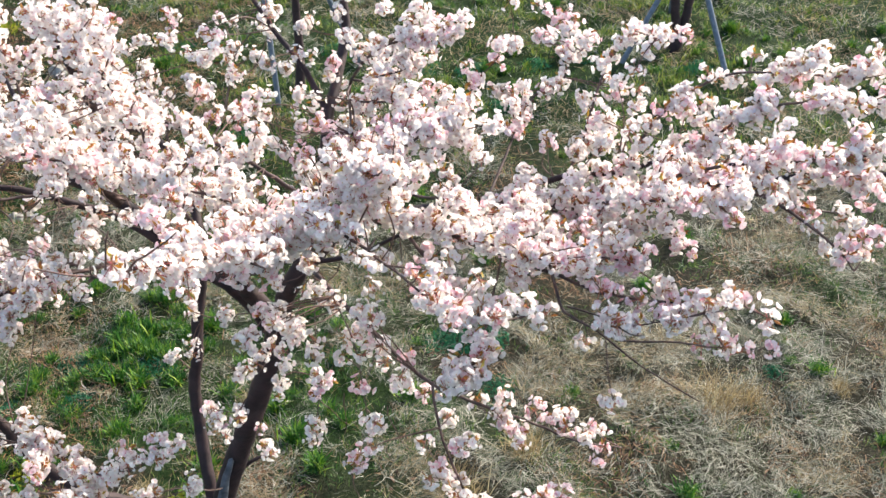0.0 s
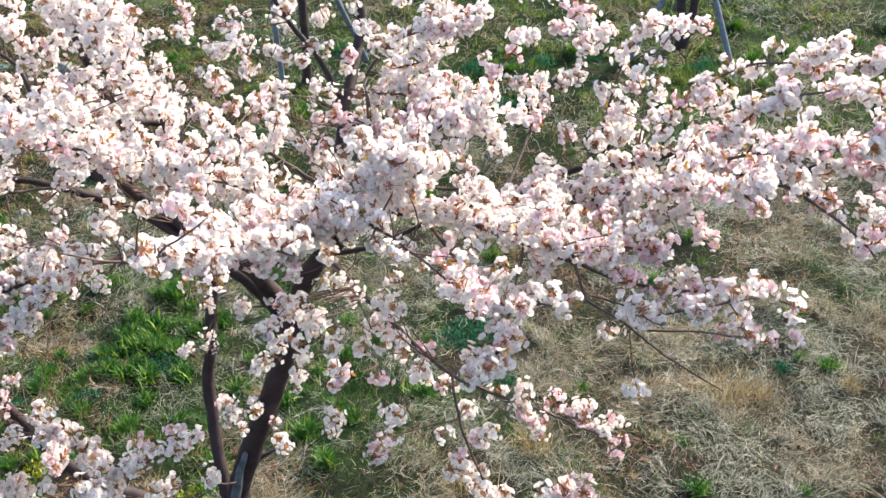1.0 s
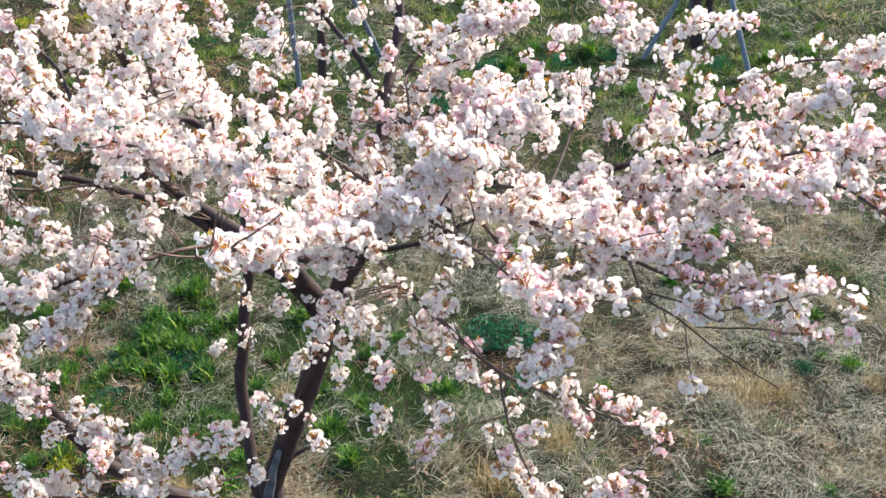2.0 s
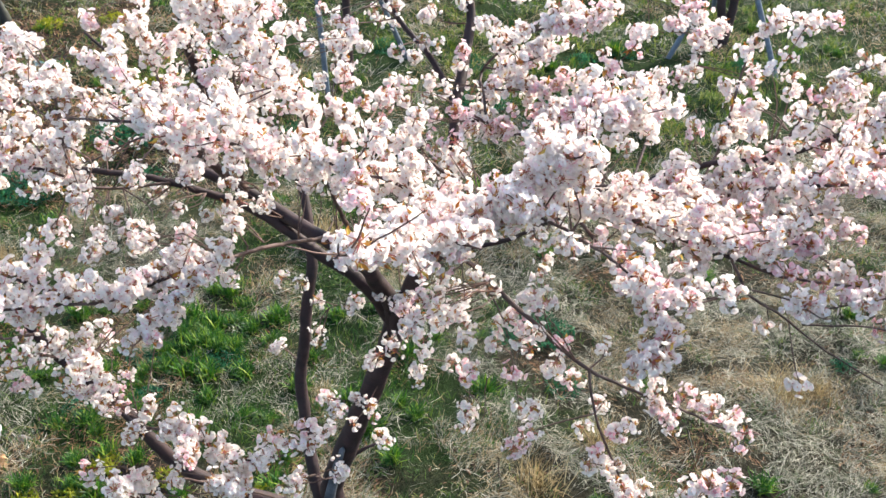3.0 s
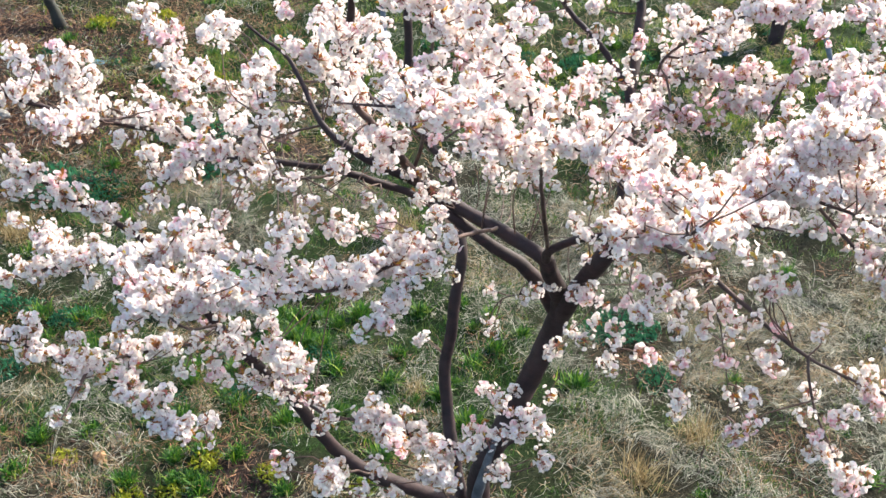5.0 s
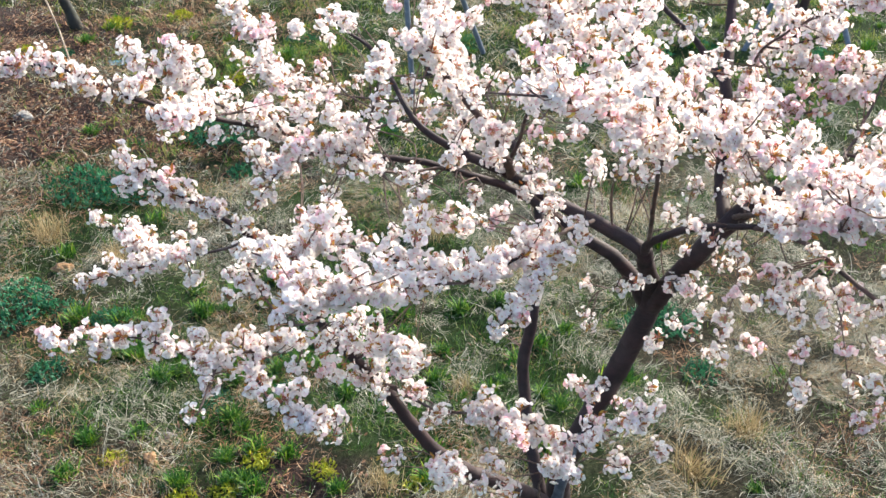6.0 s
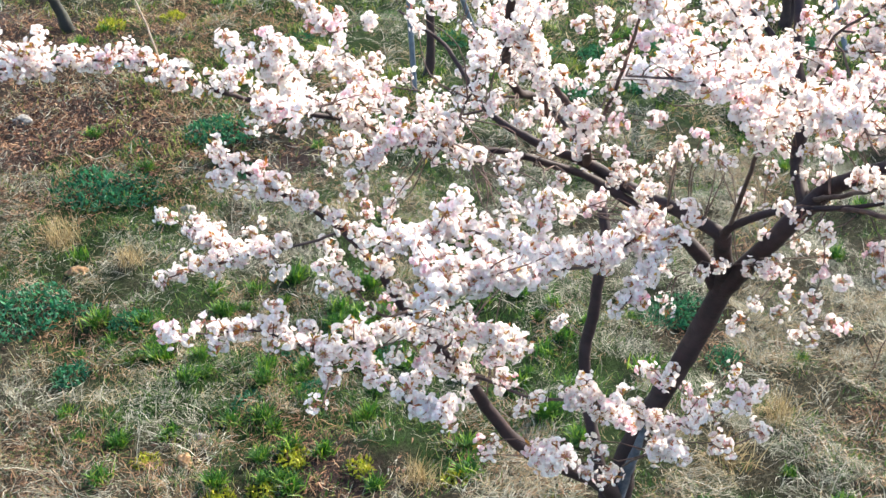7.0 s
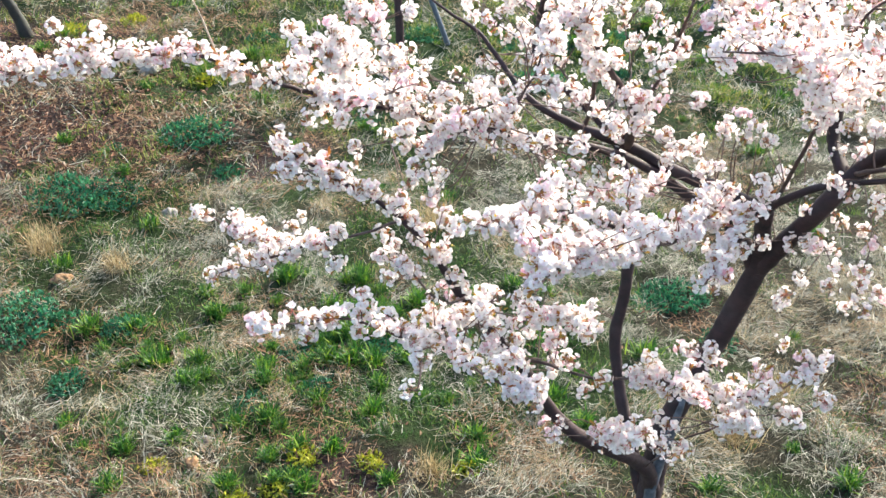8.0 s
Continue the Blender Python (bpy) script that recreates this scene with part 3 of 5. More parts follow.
# back of the crown
spray([(-1.1, 4.22, 2.6), (-1.2, 4.5, 2.72), (-1.36, 4.65, 2.8), (-1.5, 4.7, 2.88)], gap=0.04, start=0.3, shoots=10, length=0.22)
spray([(-1.24, 4.36, 2.7), (-1.55, 4.5, 2.66), (-1.85, 4.52, 2.7), (-2.1, 4.4, 2.86)], gap=0.04, start=0.2, shoots=9, length=0.2)
spray([(-1.1, 4.22, 2.6), (-0.95, 4.3, 2.7), (-0.9, 4.5, 2.82), (-0.9, 4.7, 2.92)], gap=0.05, start=0.55, shoots=5, length=0.14)
spray([(-1.42, 3.78, 2.98), (-1.65, 3.95, 2.8), (-1.9, 4.15, 2.6), (-2.05, 4.2, 2.55)], gap=0.05, start=0.5, shoots=4, length=0.12)
spray([(-0.38, 3.62, 2.93), (-0.3, 3.75, 3.05), (-0.2, 3.9, 3.12), (-0.08, 4.0, 3.18)], gap=0.045, start=0.25, shoots=9, length=0.18)
spray([(-0.37, 3.75, 3.08), (-0.3, 3.6, 3.3), (-0.2, 3.4, 3.5), (-0.1, 3.33, 3.56), (0.02, 3.28, 3.6)], 0.008, 0.003, gap=0.026, start=0.5, shoots=16, length=0.16)
# lacy right flank before the long limb
spray([(0.12, 2.6, 3.33), (0.25, 2.4, 3.34), (0.4, 2.3, 3.34), (0.55, 2.25, 3.36), (0.66, 2.2, 3.4)], gap=0.08, start=0.1, shoots=5, length=0.12)
spray([(-0.36, 2.37, 3.4), (-0.43, 2.27, 3.43), (-0.5, 2.22, 3.45), (-0.56, 2.21, 3.47), (-0.63, 2.22, 3.48)], 0.007, 0.003, gap=0.03, start=0.0, shoots=14, length=0.12)
spray([(-0.42, 2.6, 3.3), (-0.46, 2.3, 3.46), (-0.44, 2.1, 3.58), (-0.36, 1.98, 3.64)], gap=0.045, start=0.3, shoots=7, length=0.1)
spray([(0.0, 2.6, 3.3), (0.05, 2.4, 3.24), (0.1, 2.28, 3.3), (0.2, 2.2, 3.36)], gap=0.06, start=0.1, shoots=7, length=0.13)
spray([(0.31, 3.0, 3.16), (0.4, 2.85, 3.2), (0.52, 2.72, 3.26), (0.6, 2.62, 3.34)], gap=0.045, start=0.1, shoots=10, length=0.14)
spray([(-0.34, 3.56, 3.28), (-0.27, 3.57, 3.3), (-0.18, 3.58, 3.32), (-0.11, 3.6, 3.34), (-0.08, 3.63, 3.38)], 0.006, 0.0025, gap=0.045, start=0.2, shoots=9, length=0.11)
spray([(-0.37, 3.5, 3.19), (-0.31, 3.53, 3.25), (-0.18, 3.53, 3.24), (-0.05, 3.53, 3.24), (0.06, 3.52, 3.22)], 0.006, 0.0025, gap=0.035, start=0.2, shoots=9, length=0.11)
spray([(-0.37, 3.41, 3.14), (-0.28, 3.42, 3.15), (-0.17, 3.42, 3.14), (-0.09, 3.45, 3.19), (-0.0, 3.47, 3.21)], 0.006, 0.0025, gap=0.035, start=0.2, shoots=9, length=0.11)
# right-hand side, behind
spray([(-0.1, 3.14, 3.02), (-0.02, 3.32, 3.18), (0.08, 3.46, 3.3), (0.18, 3.5, 3.42)], gap=0.05, start=0.3, shoots=9, length=0.16)
spray([(0.12, 3.04, 3.1), (0.2, 3.3, 3.2), (0.29, 3.52, 3.26), (0.4, 3.6, 3.3), (0.44, 3.84, 3.4)], gap=0.055, start=0.3, shoots=9, length=0.16)
spray([(0.31, 3.0, 3.17), (0.42, 3.2, 3.27), (0.5, 3.36, 3.44), (0.58, 3.34, 3.56), (0.62, 3.22, 3.6)], gap=0.055, start=0.25, shoots=8, length=0.14)
spray([(0.47, 2.95, 3.26), (0.58, 2.98, 3.44), (0.7, 3.0, 3.55), (0.82, 3.04, 3.58), (1.0, 2.98, 3.6), (1.15, 2.95, 3.6)], gap=0.055, start=0.2, shoots=8, length=0.13)
spray([(0.6, 2.9, 3.3), (0.75, 2.85, 3.5), (0.9, 2.82, 3.6), (1.05, 2.76, 3.62), (1.2, 2.75, 3.62)], gap=0.045, start=0.2, shoots=9, length=0.14)
# right-hand side, before
spray([(0.3, 3.0, 3.17), (0.42, 2.78, 3.3), (0.5, 2.55, 3.46), (0.6, 2.4, 3.55), (0.7, 2.34, 3.58)], 0.008, 0.003, gap=0.035, start=0.2, shoots=11, length=0.18)
spray([(0.5, 2.75, 3.36), (0.66, 2.6, 3.52), (0.78, 2.52, 3.58), (0.9, 2.55, 3.57), (1.05, 2.6, 3.55)], gap=0.035, start=0.15, shoots=10, length=0.15)
spray([(0.75, 2.85, 3.33), (0.9, 2.8, 3.32), (1.03, 2.78, 3.29), (1.14, 2.8, 3.26)], gap=0.06, start=0.3, shoots=5, length=0.12)
spray([(0.85, 2.82, 3.34), (0.94, 2.62, 3.36), (0.99, 2.5, 3.36), (1.02, 2.42, 3.33)], gap=0.06, start=0.4, shoots=6, length=0.1)
spray([(-0.1, 3.14, 3.0), (0.0, 2.95, 3.22), (0.06, 2.75, 3.32), (0.12, 2.55, 3.34), (0.2, 2.45, 3.34)], gap=0.035, start=0.25, shoots=11, length=0.17)
spray([(0.05, 3.06, 3.08), (0.18, 2.92, 3.22), (0.3, 2.88, 3.24), (0.42, 2.78, 3.26), (0.5, 2.7, 3.27)], gap=0.04, start=0.15, shoots=9, length=0.16)
spray([(0.2, 2.92, 3.22), (0.26, 2.65, 3.32), (0.28, 2.45, 3.36), (0.4, 2.42, 3.37), (0.5, 2.4, 3.36)], gap=0.04, start=0.2, shoots=11, length=0.16)
tip = spray([(0.26, 2.5, 3.36), (0.27, 2.36, 3.35), (0.29, 2.25, 3.33), (0.37, 2.25, 3.28), (0.48, 2.2, 3.21), (0.61, 2.15, 3.14)], 0.006, 0.002, gap=0.0)
spray([(0.37, 2.25, 3.28), (0.5, 2.2, 3.33), (0.6, 2.17, 3.38), (0.68, 2.15, 3.42)], 0.0035, 0.0015, gap=0.04, start=0.3, shoots=6, length=0.09)
spray([(0.42, 2.24, 3.25), (0.56, 2.22, 3.26), (0.68, 2.24, 3.23), (0.77, 2.27, 3.2)], 0.0035, 0.0015, gap=0.06, start=0.5, shoots=5, length=0.06)
spray([(0.29, 2.26, 3.34), (0.36, 2.2, 3.36), (0.43, 2.17, 3.33), (0.47, 2.2, 3.3)], 0.003, 0.0015, gap=0.05, start=0.3, shoots=6, length=0.07)
spray([(0.33, 2.25, 3.3), (0.35, 2.27, 3.25), (0.355, 2.29, 3.21)], 0.002, 0.0012, gap=0.0, shoots=0)
put_cluster((0.355, 2.29, 3.21), (0, 0, -1), 1.0)
spray([(0.39, 2.25, 3.27), (0.395, 2.17, 3.22), (0.40, 2.11, 3.17)], 0.002, 0.0012, gap=0.0)
put_cluster((0.40, 2.11, 3.17), (0, 0, -1), 1.0)
spray([(0.15, 2.5, 3.33), (0.12, 2.36, 3.27), (0.09, 2.26, 3.24), (0.06, 2.14, 3.23), (0.02, 2.1, 3.22)], 0.004, 0.002, gap=0.022, start=0.45, shoots=9, length=0.06)
# the long lower branch on the right
long_low = spray([(-0.45, 3.28, 2.78), (-0.41, 3.08, 2.92), (-0.35, 2.8, 3.05), (-0.22, 2.68, 2.98), (-0.1, 2.6, 2.9), (-0.03, 2.55, 2.86), (0.18, 2.6, 2.71), (0.4, 2.66, 2.55), (0.56, 2.75, 2.43)], 0.013, 0.003, gap=0.0)
spray([(-0.03, 2.55, 2.86), (-0.01, 2.5, 2.74), (0.03, 2.44, 2.65), (0.07, 2.39, 2.56), (0.1, 2.36, 2.45)], 0.006, 0.003, gap=0.0)
for a, c in (((0.18, 2.6, 2.71), (0.18, 2.6, 2.77)), ((0.26, 2.63, 2.66), (0.29, 2.64, 2.72)), ((0.3, 2.64, 2.62), (0.34, 2.66, 2.66)), ((0.36, 2.65, 2.58), (0.4, 2.68, 2.62)), ((0.4, 2.66, 2.55), (0.45, 2.7, 2.58)), ((0.5, 2.71, 2.48), (0.48, 2.68, 2.43)),
             ((0.1, 2.57, 2.76), (0.21, 2.55, 2.66)), ((0.15, 2.58, 2.73), (0.23, 2.54, 2.62)), ((0.02, 2.46, 2.68), (0.08, 2.42, 2.75)), ((0.05, 2.42, 2.6), (-0.06, 2.41, 2.74)), ((0.05, 2.42, 2.6), (-0.04, 2.40, 2.66)), ((0.08, 2.39, 2.54), (0.0, 2.36, 2.62)),
             ((0.09, 2.37, 2.5), (0.05, 2.33, 2.68)), ((0.09, 2.37, 2.5), (0.12, 2.34, 2.62)), ((-0.2, 2.67, 2.96), (-0.27, 2.74, 2.87)), ((-0.16, 2.64, 2.94), (-0.21, 2.63, 2.89)), ((-0.1, 2.6, 2.9), (-0.14, 2.62, 2.8))):
    d = np.subtract(c, a)
    side_shoot(np.array(a), d, float(np.linalg.norm(d)), 0.06, 0.0018)
spray([(0.1, 2.36, 2.46), (0.2, 2.28, 2.6), (0.27, 2.22, 2.72), (0.31, 2.2, 2.78)], 0.003, 0.0015, gap=0.03, start=0.55, shoots=6, length=0.06)
# loose hanging sprays before the trunk
spray([(-0.42, 3.2, 2.86), (-0.46, 3.0, 2.75), (-0.5, 2.95, 2.62), (-0.52, 2.92, 2.52)], 0.003, 0.0015, gap=0.085, start=0.3, shoots=3, length=0.1)
spray([(-0.38, 2.95, 3.02), (-0.37, 2.75, 2.9), (-0.36, 2.64, 2.75), (-0.38, 2.55, 2.65)], 0.003, 0.0015, gap=0.08, start=0.45, shoots=3, length=0.1)
spray([(-0.3, 2.8, 3.0), (-0.25, 2.68, 2.85), (-0.22, 2.6, 2.68), (-0.22, 2.57, 2.62)], 0.003, 0.0015, gap=0.085, start=0.45, shoots=3, length=0.1)
spray([(-0.2, 2.7, 2.95), (-0.2, 2.78, 2.8), (-0.24, 2.7, 2.72)], 0.003, 0.0015, gap=0.085, start=0.3, shoots=3, length=0.08)
spray([(-0.6, 3.44, 2.5), (-0.56, 3.2, 2.62), (-0.55, 3.05, 2.6), (-0.6, 2.95, 2.55)], 0.003, 0.0015, gap=0.085, start=0.3, shoots=3, length=0.1)
spray([(-0.62, 3.44, 2.45), (-0.7, 3.36, 2.5), (-0.78, 3.32, 2.52), (-0.84, 3.32, 2.5)], 0.004, 0.0015, gap=0.085, start=0.3, shoots=6, length=0.08)
spray([(-1.0, 3.84, 2.2), (-1.05, 3.86, 2.24), (-1.1, 3.88, 2.24)], 0.003, 0.0015, gap=0.085, start=0.3)
spray([(-0.72, 3.46, 1.95), (-0.78, 3.42, 1.98), (-0.86, 3.4, 2.02), (-0.9, 3.42, 2.0)], 0.003, 0.0015, gap=0.06, start=0.2)
spray([(-0.74, 3.46, 1.88), (-0.7, 3.4, 1.86), (-0.66, 3.36, 1.84)], 0.003, 0.0015, gap=0.07, start=0.3)

for c in ((-0.75, 3.06, 2.2), (-0.68, 3.09, 2.42), (-0.33, 2.83, 2.4), (-0.19, 2.75, 2.36), (-0.25, 2.67, 2.32), (-0.09, 2.72, 2.59), (-0.17, 3.59, 3.54), (0.25, 3.63, 3.42), (-0.28, 2.78, 2.45), (-0.15, 2.7, 2.42)):
    d = tree_rng.normal(0, 0.25, 3) - (0, 0, 0.8)
    a = np.array(c) - d / np.linalg.norm(d) * 0.22
    side_shoot(a, d, 0.22, 0.16, 0.0018)
# short flowering spurs between the larger branches
fill((-0.72, 3.42, 2.64), (-0.66, 3.47, 2.92), 2)
fill((-0.78, 3.45, 2.7), (-0.78, 3.42, 3.0), 2)
fill((-0.45, 3.58, 2.5), (-0.55, 3.5, 2.74), 1)
fill((-0.39, 3.6, 2.7), (-0.52, 3.53, 2.92), 2)
fill((-0.39, 3.62, 2.85), (-0.6, 3.4, 3.34), 3)
fill((-0.5, 2.9, 3.2), (-0.63, 2.8, 3.38), 3)
fill((-0.67, 3.03, 3.36), (-0.62, 3.22, 3.34), 2)
fill((-1.0, 3.53, 2.74), (-1.03, 3.2, 2.98), 2)
fill((-1.3, 3.55, 2.8), (-1.33, 3.13, 3.04), 3)
fill((-1.5, 3.15, 2.1), (-1.44, 3.34, 2.55), 2)
fill((-1.6, 3.97, 2.85), (-1.82, 3.76, 2.64), 2)
fill((-1.65, 3.3, 3.08), (-1.6, 2.92, 3.22), 2)
fill((-1.0, 2.6, 3.56), (-1.13, 2.82, 3.58), 2)
fill((-0.95, 2.86, 3.5), (-1.08, 2.8, 3.52), 2)
fill((-1.1, 4.2, 2.6), (-1.22, 4.06, 2.85), 2)
fill((-1.9, 4.5, 2.72), (-2.05, 4.18, 2.86), 2)
fill((-1.0, 3.95, 2.35), (-0.97, 3.94, 2.78), 2)
fill((-0.45, 2.3, 3.46), (-0.62, 2.12, 3.66), 3)
fill((-0.28, 3.42, 2.72), (-0.38, 3.33, 2.6), 1)
fill((-0.35, 3.58, 2.58), (-0.38, 3.3, 2.92), 2)
fill((-0.5, 3.3, 2.6), (-0.54, 3.31, 2.66), 1)
fill((-1.76, 3.1, 2.5), (-1.73, 2.78, 2.66), 2)
fill((-1.8, 2.85, 2.68), (-1.67, 2.7, 2.78), 2)
fill((-1.12, 2.75, 3.06), (-1.37, 2.69, 3.03), 2)
fill((-1.2, 3.4, 2.95), (-1.16, 3.28, 3.03), 1)
fill((-0.1, 2.3, 3.5), (-0.15, 2.4, 3.38), 2)
fill((0.5, 2.98, 3.3), (0.51, 3.06, 3.54), 2)
fill((-2.51, 3.63, 2.52), (-2.34, 3.71, 2.51))
fill((-2.10, 4.40, 2.86), (-2.16, 3.96, 2.96))
fill((-2.05, 4.20, 2.55), (-2.08, 4.33, 2.48))
fill((-2.10, 4.40, 2.86), (-2.06, 4.20, 2.99))
fill((-1.98, 3.07, 2.70), (-2.03, 2.99, 2.79))
fill((-1.95, 4.17, 2.58), (-1.93, 3.88, 2.46))
fill((-1.92, 3.68, 3.13), (-1.91, 3.84, 3.09))
fill((-2.02, 3.81, 3.24), (-1.89, 3.89, 3.24))
fill((-1.69, 3.49, 2.92), (-1.87, 3.59, 2.67))
fill((-1.68, 3.97, 2.79), (-1.83, 3.87, 2.92))
fill((-1.89, 3.11, 2.69), (-1.83, 3.34, 2.71))
fill((-1.94, 3.43, 3.13), (-1.83, 3.39, 3.14))
fill((-1.93, 2.56, 2.82), (-1.81, 2.60, 2.88))
fill((-1.80, 2.90, 2.62), (-1.76, 2.82, 2.55))
fill((-1.60, 3.16, 3.30), (-1.76, 3.38, 3.48))
fill((-1.70, 4.53, 2.66), (-1.73, 4.82, 2.61))
fill((-1.74, 3.10, 2.46), (-1.72, 3.20, 2.48))
fill((-1.74, 2.26, 2.83), (-1.72, 2.44, 2.71))
fill((-1.63, 3.13, 2.28), (-1.68, 3.42, 2.31))
fill((-1.56, 3.08, 3.50), (-1.68, 3.16, 3.57))
fill((-1.49, 3.15, 2.02), (-1.57, 3.24, 2.04))
fill((-1.54, 3.02, 2.33), (-1.57, 3.04, 2.37))
fill((-1.39, 2.70, 2.27), (-1.57, 2.71, 2.28))
fill((-1.63, 2.23, 3.29), (-1.54, 2.13, 3.39))
fill((-1.62, 3.21, 3.21), (-1.50, 2.93, 3.18))
fill((-1.54, 3.32, 2.98), (-1.50, 3.08, 2.90))
fill((-1.35, 4.41, 2.68), (-1.49, 4.16, 2.70))
fill((-1.58, 3.27, 3.02), (-1.48, 2.94, 3.00))
fill((-1.43, 2.87, 2.39), (-1.48, 2.87, 2.48))
fill((-1.40, 3.52, 2.84), (-1.47, 3.54, 2.80))
fill((-1.43, 2.87, 2.39), (-1.43, 2.82, 2.37))
fill((-1.50, 4.70, 2.88), (-1.42, 4.77, 3.01))
fill((-1.35, 2.80, 2.43), (-1.42, 2.73, 2.45))
fill((-1.38, 3.47, 3.48), (-1.41, 3.39, 3.52))
fill((-1.33, 2.48, 3.16), (-1.40, 2.56, 3.15))
fill((-1.30, 4.33, 2.79), (-1.39, 4.17, 2.77))
fill((-1.07, 2.87, 3.04), (-1.38, 2.97, 3.04))
fill((-1.63, 3.05, 2.47), (-1.36, 3.38, 2.57))
fill((-1.28, 3.29, 3.21), (-1.36, 3.02, 3.19))
fill((-1.56, 3.92, 3.05), (-1.35, 4.00, 3.06))
fill((-1.09, 2.81, 3.06), (-1.34, 2.86, 3.05))
fill((-1.36, 3.44, 3.33), (-1.33, 3.60, 3.33))
fill((-1.31, 3.50, 3.06), (-1.32, 3.39, 3.06))
fill((-1.42, 3.78, 2.98), (-1.28, 3.95, 3.22))
fill((-0.97, 2.58, 3.57), (-1.25, 2.74, 3.57))
fill((-1.23, 3.33, 3.13), (-1.22, 3.19, 3.11))
fill((-1.05, 2.91, 3.02), (-1.21, 2.97, 3.04))
fill((-0.90, 4.70, 2.92), (-1.18, 4.75, 3.02))
fill((-1.16, 3.59, 2.85), (-1.17, 3.58, 2.86))
fill((-1.03, 3.82, 1.84), (-1.15, 3.91, 1.86))
fill((-1.08, 3.33, 3.35), (-1.15, 3.22, 3.36))
fill((-1.13, 4.27, 2.64), (-1.12, 4.13, 2.88))
fill((-1.12, 3.47, 3.08), (-1.10, 3.48, 3.10))
fill((-1.03, 2.97, 2.99), (-1.10, 2.91, 2.90))
fill((-1.03, 3.52, 2.69), (-1.10, 3.72, 2.69))
fill((-1.07, 2.87, 3.04), (-1.07, 2.90, 3.08))
fill((-1.15, 3.52, 2.86), (-1.07, 3.53, 2.88))
fill((-1.03, 2.97, 2.99), (-1.04, 3.00, 3.03))
fill((-0.89, 4.64, 2.89), (-1.01, 4.59, 2.94))
fill((-0.69, 3.98, 3.35), (-0.95, 3.81, 3.34))
fill((-0.92, 4.37, 2.73), (-0.94, 4.27, 2.92))
fill((-0.90, 4.70, 2.92), (-0.94, 4.85, 2.98))
fill((-1.12, 3.48, 3.04), (-0.93, 3.49, 3.04))
fill((-0.92, 3.26, 2.83), (-0.92, 3.34, 3.00))
fill((-0.88, 2.85, 3.63), (-0.89, 2.98, 3.61))
fill((-0.86, 3.40, 2.02), (-0.82, 3.27, 2.05))
fill((-0.90, 4.44, 2.77), (-0.82, 4.32, 2.98))
fill((-0.89, 4.60, 2.87), (-0.77, 4.58, 2.93))
fill((-1.08, 3.31, 3.38), (-0.77, 3.51, 3.45))
fill((-0.90, 2.57, 2.40), (-0.77, 2.61, 2.44))
fill((-0.64, 3.95, 3.30), (-0.74, 3.65, 3.41))
fill((-0.73, 3.20, 2.87), (-0.74, 3.34, 2.97))
fill((-0.78, 3.32, 2.52), (-0.74, 3.22, 2.64), 1)
fill((-0.89, 4.57, 2.85), (-0.69, 4.40, 3.16))
fill((-0.70, 3.34, 2.70), (-0.69, 3.30, 2.69), 1)
fill((-0.37, 3.41, 3.14), (-0.63, 3.33, 3.33))
fill((-0.72, 3.24, 2.82), (-0.62, 3.20, 2.81), 1)
fill((-0.60, 2.54, 3.47), (-0.62, 2.67, 3.47))
fill((-0.64, 2.54, 3.48), (-0.61, 2.38, 3.56))
fill((-0.55, 3.89, 3.20), (-0.58, 3.77, 3.25))
fill((-0.33, 2.68, 3.04), (-0.53, 2.47, 3.06))
fill((-0.53, 3.49, 2.67), (-0.53, 3.43, 2.87), 1)
fill((-0.50, 2.88, 3.36), (-0.51, 2.73, 3.36))
fill((-0.53, 3.88, 3.18), (-0.50, 3.82, 3.26))
fill((-0.36, 2.70, 3.05), (-0.50, 2.61, 3.03))
fill((-0.35, 3.93, 3.31), (-0.47, 3.97, 3.34))
fill((-0.31, 2.65, 3.02), (-0.42, 2.54, 3.08))
fill((-0.40, 3.15, 2.92), (-0.41, 3.21, 3.02))
fill((-0.36, 3.84, 3.20), (-0.41, 3.76, 3.25))
fill((-0.34, 2.93, 3.21), (-0.40, 3.09, 3.24))
fill((-0.31, 2.65, 3.02), (-0.40, 2.64, 3.00))
fill((-0.37, 3.41, 3.14), (-0.38, 3.41, 3.23))
fill((-0.36, 3.80, 3.14), (-0.37, 3.88, 3.12))
fill((-0.36, 2.70, 3.05), (-0.36, 2.71, 3.04))
fill((-0.57, 3.27, 2.60), (-0.35, 3.22, 2.59), 1)
fill((-0.22, 2.57, 2.62), (-0.25, 2.41, 2.69), 1)
fill((-0.11, 2.42, 3.05), (-0.22, 2.39, 3.20))
fill((-0.12, 2.44, 3.04), (-0.20, 2.51, 3.19))
fill((-0.01, 2.50, 2.74), (-0.20, 2.37, 2.78), 1)
fill((-0.22, 2.61, 2.71), (-0.18, 2.52, 2.75), 1)
fill((-0.14, 3.53, 3.25), (-0.14, 3.60, 3.16))
fill((-0.13, 3.15, 2.96), (-0.13, 3.05, 2.91), 1)
fill((-0.16, 2.36, 3.58), (-0.11, 2.51, 3.69))
fill((-0.01, 2.50, 2.74), (-0.01, 2.57, 2.72), 1)
fill((0.02, 2.00, 3.50), (0.03, 2.11, 3.46))
fill((0.20, 2.20, 3.36), (0.16, 2.13, 3.45))
fill((0.30, 3.52, 3.25), (0.20, 3.58, 3.26))
fill((0.43, 3.73, 3.35), (0.21, 3.75, 3.37))
fill((0.33, 3.06, 3.23), (0.32, 3.13, 3.31))
fill((0.44, 3.23, 3.29), (0.53, 3.31, 3.21))
fill((0.40, 3.60, 3.30), (0.55, 3.51, 3.30))
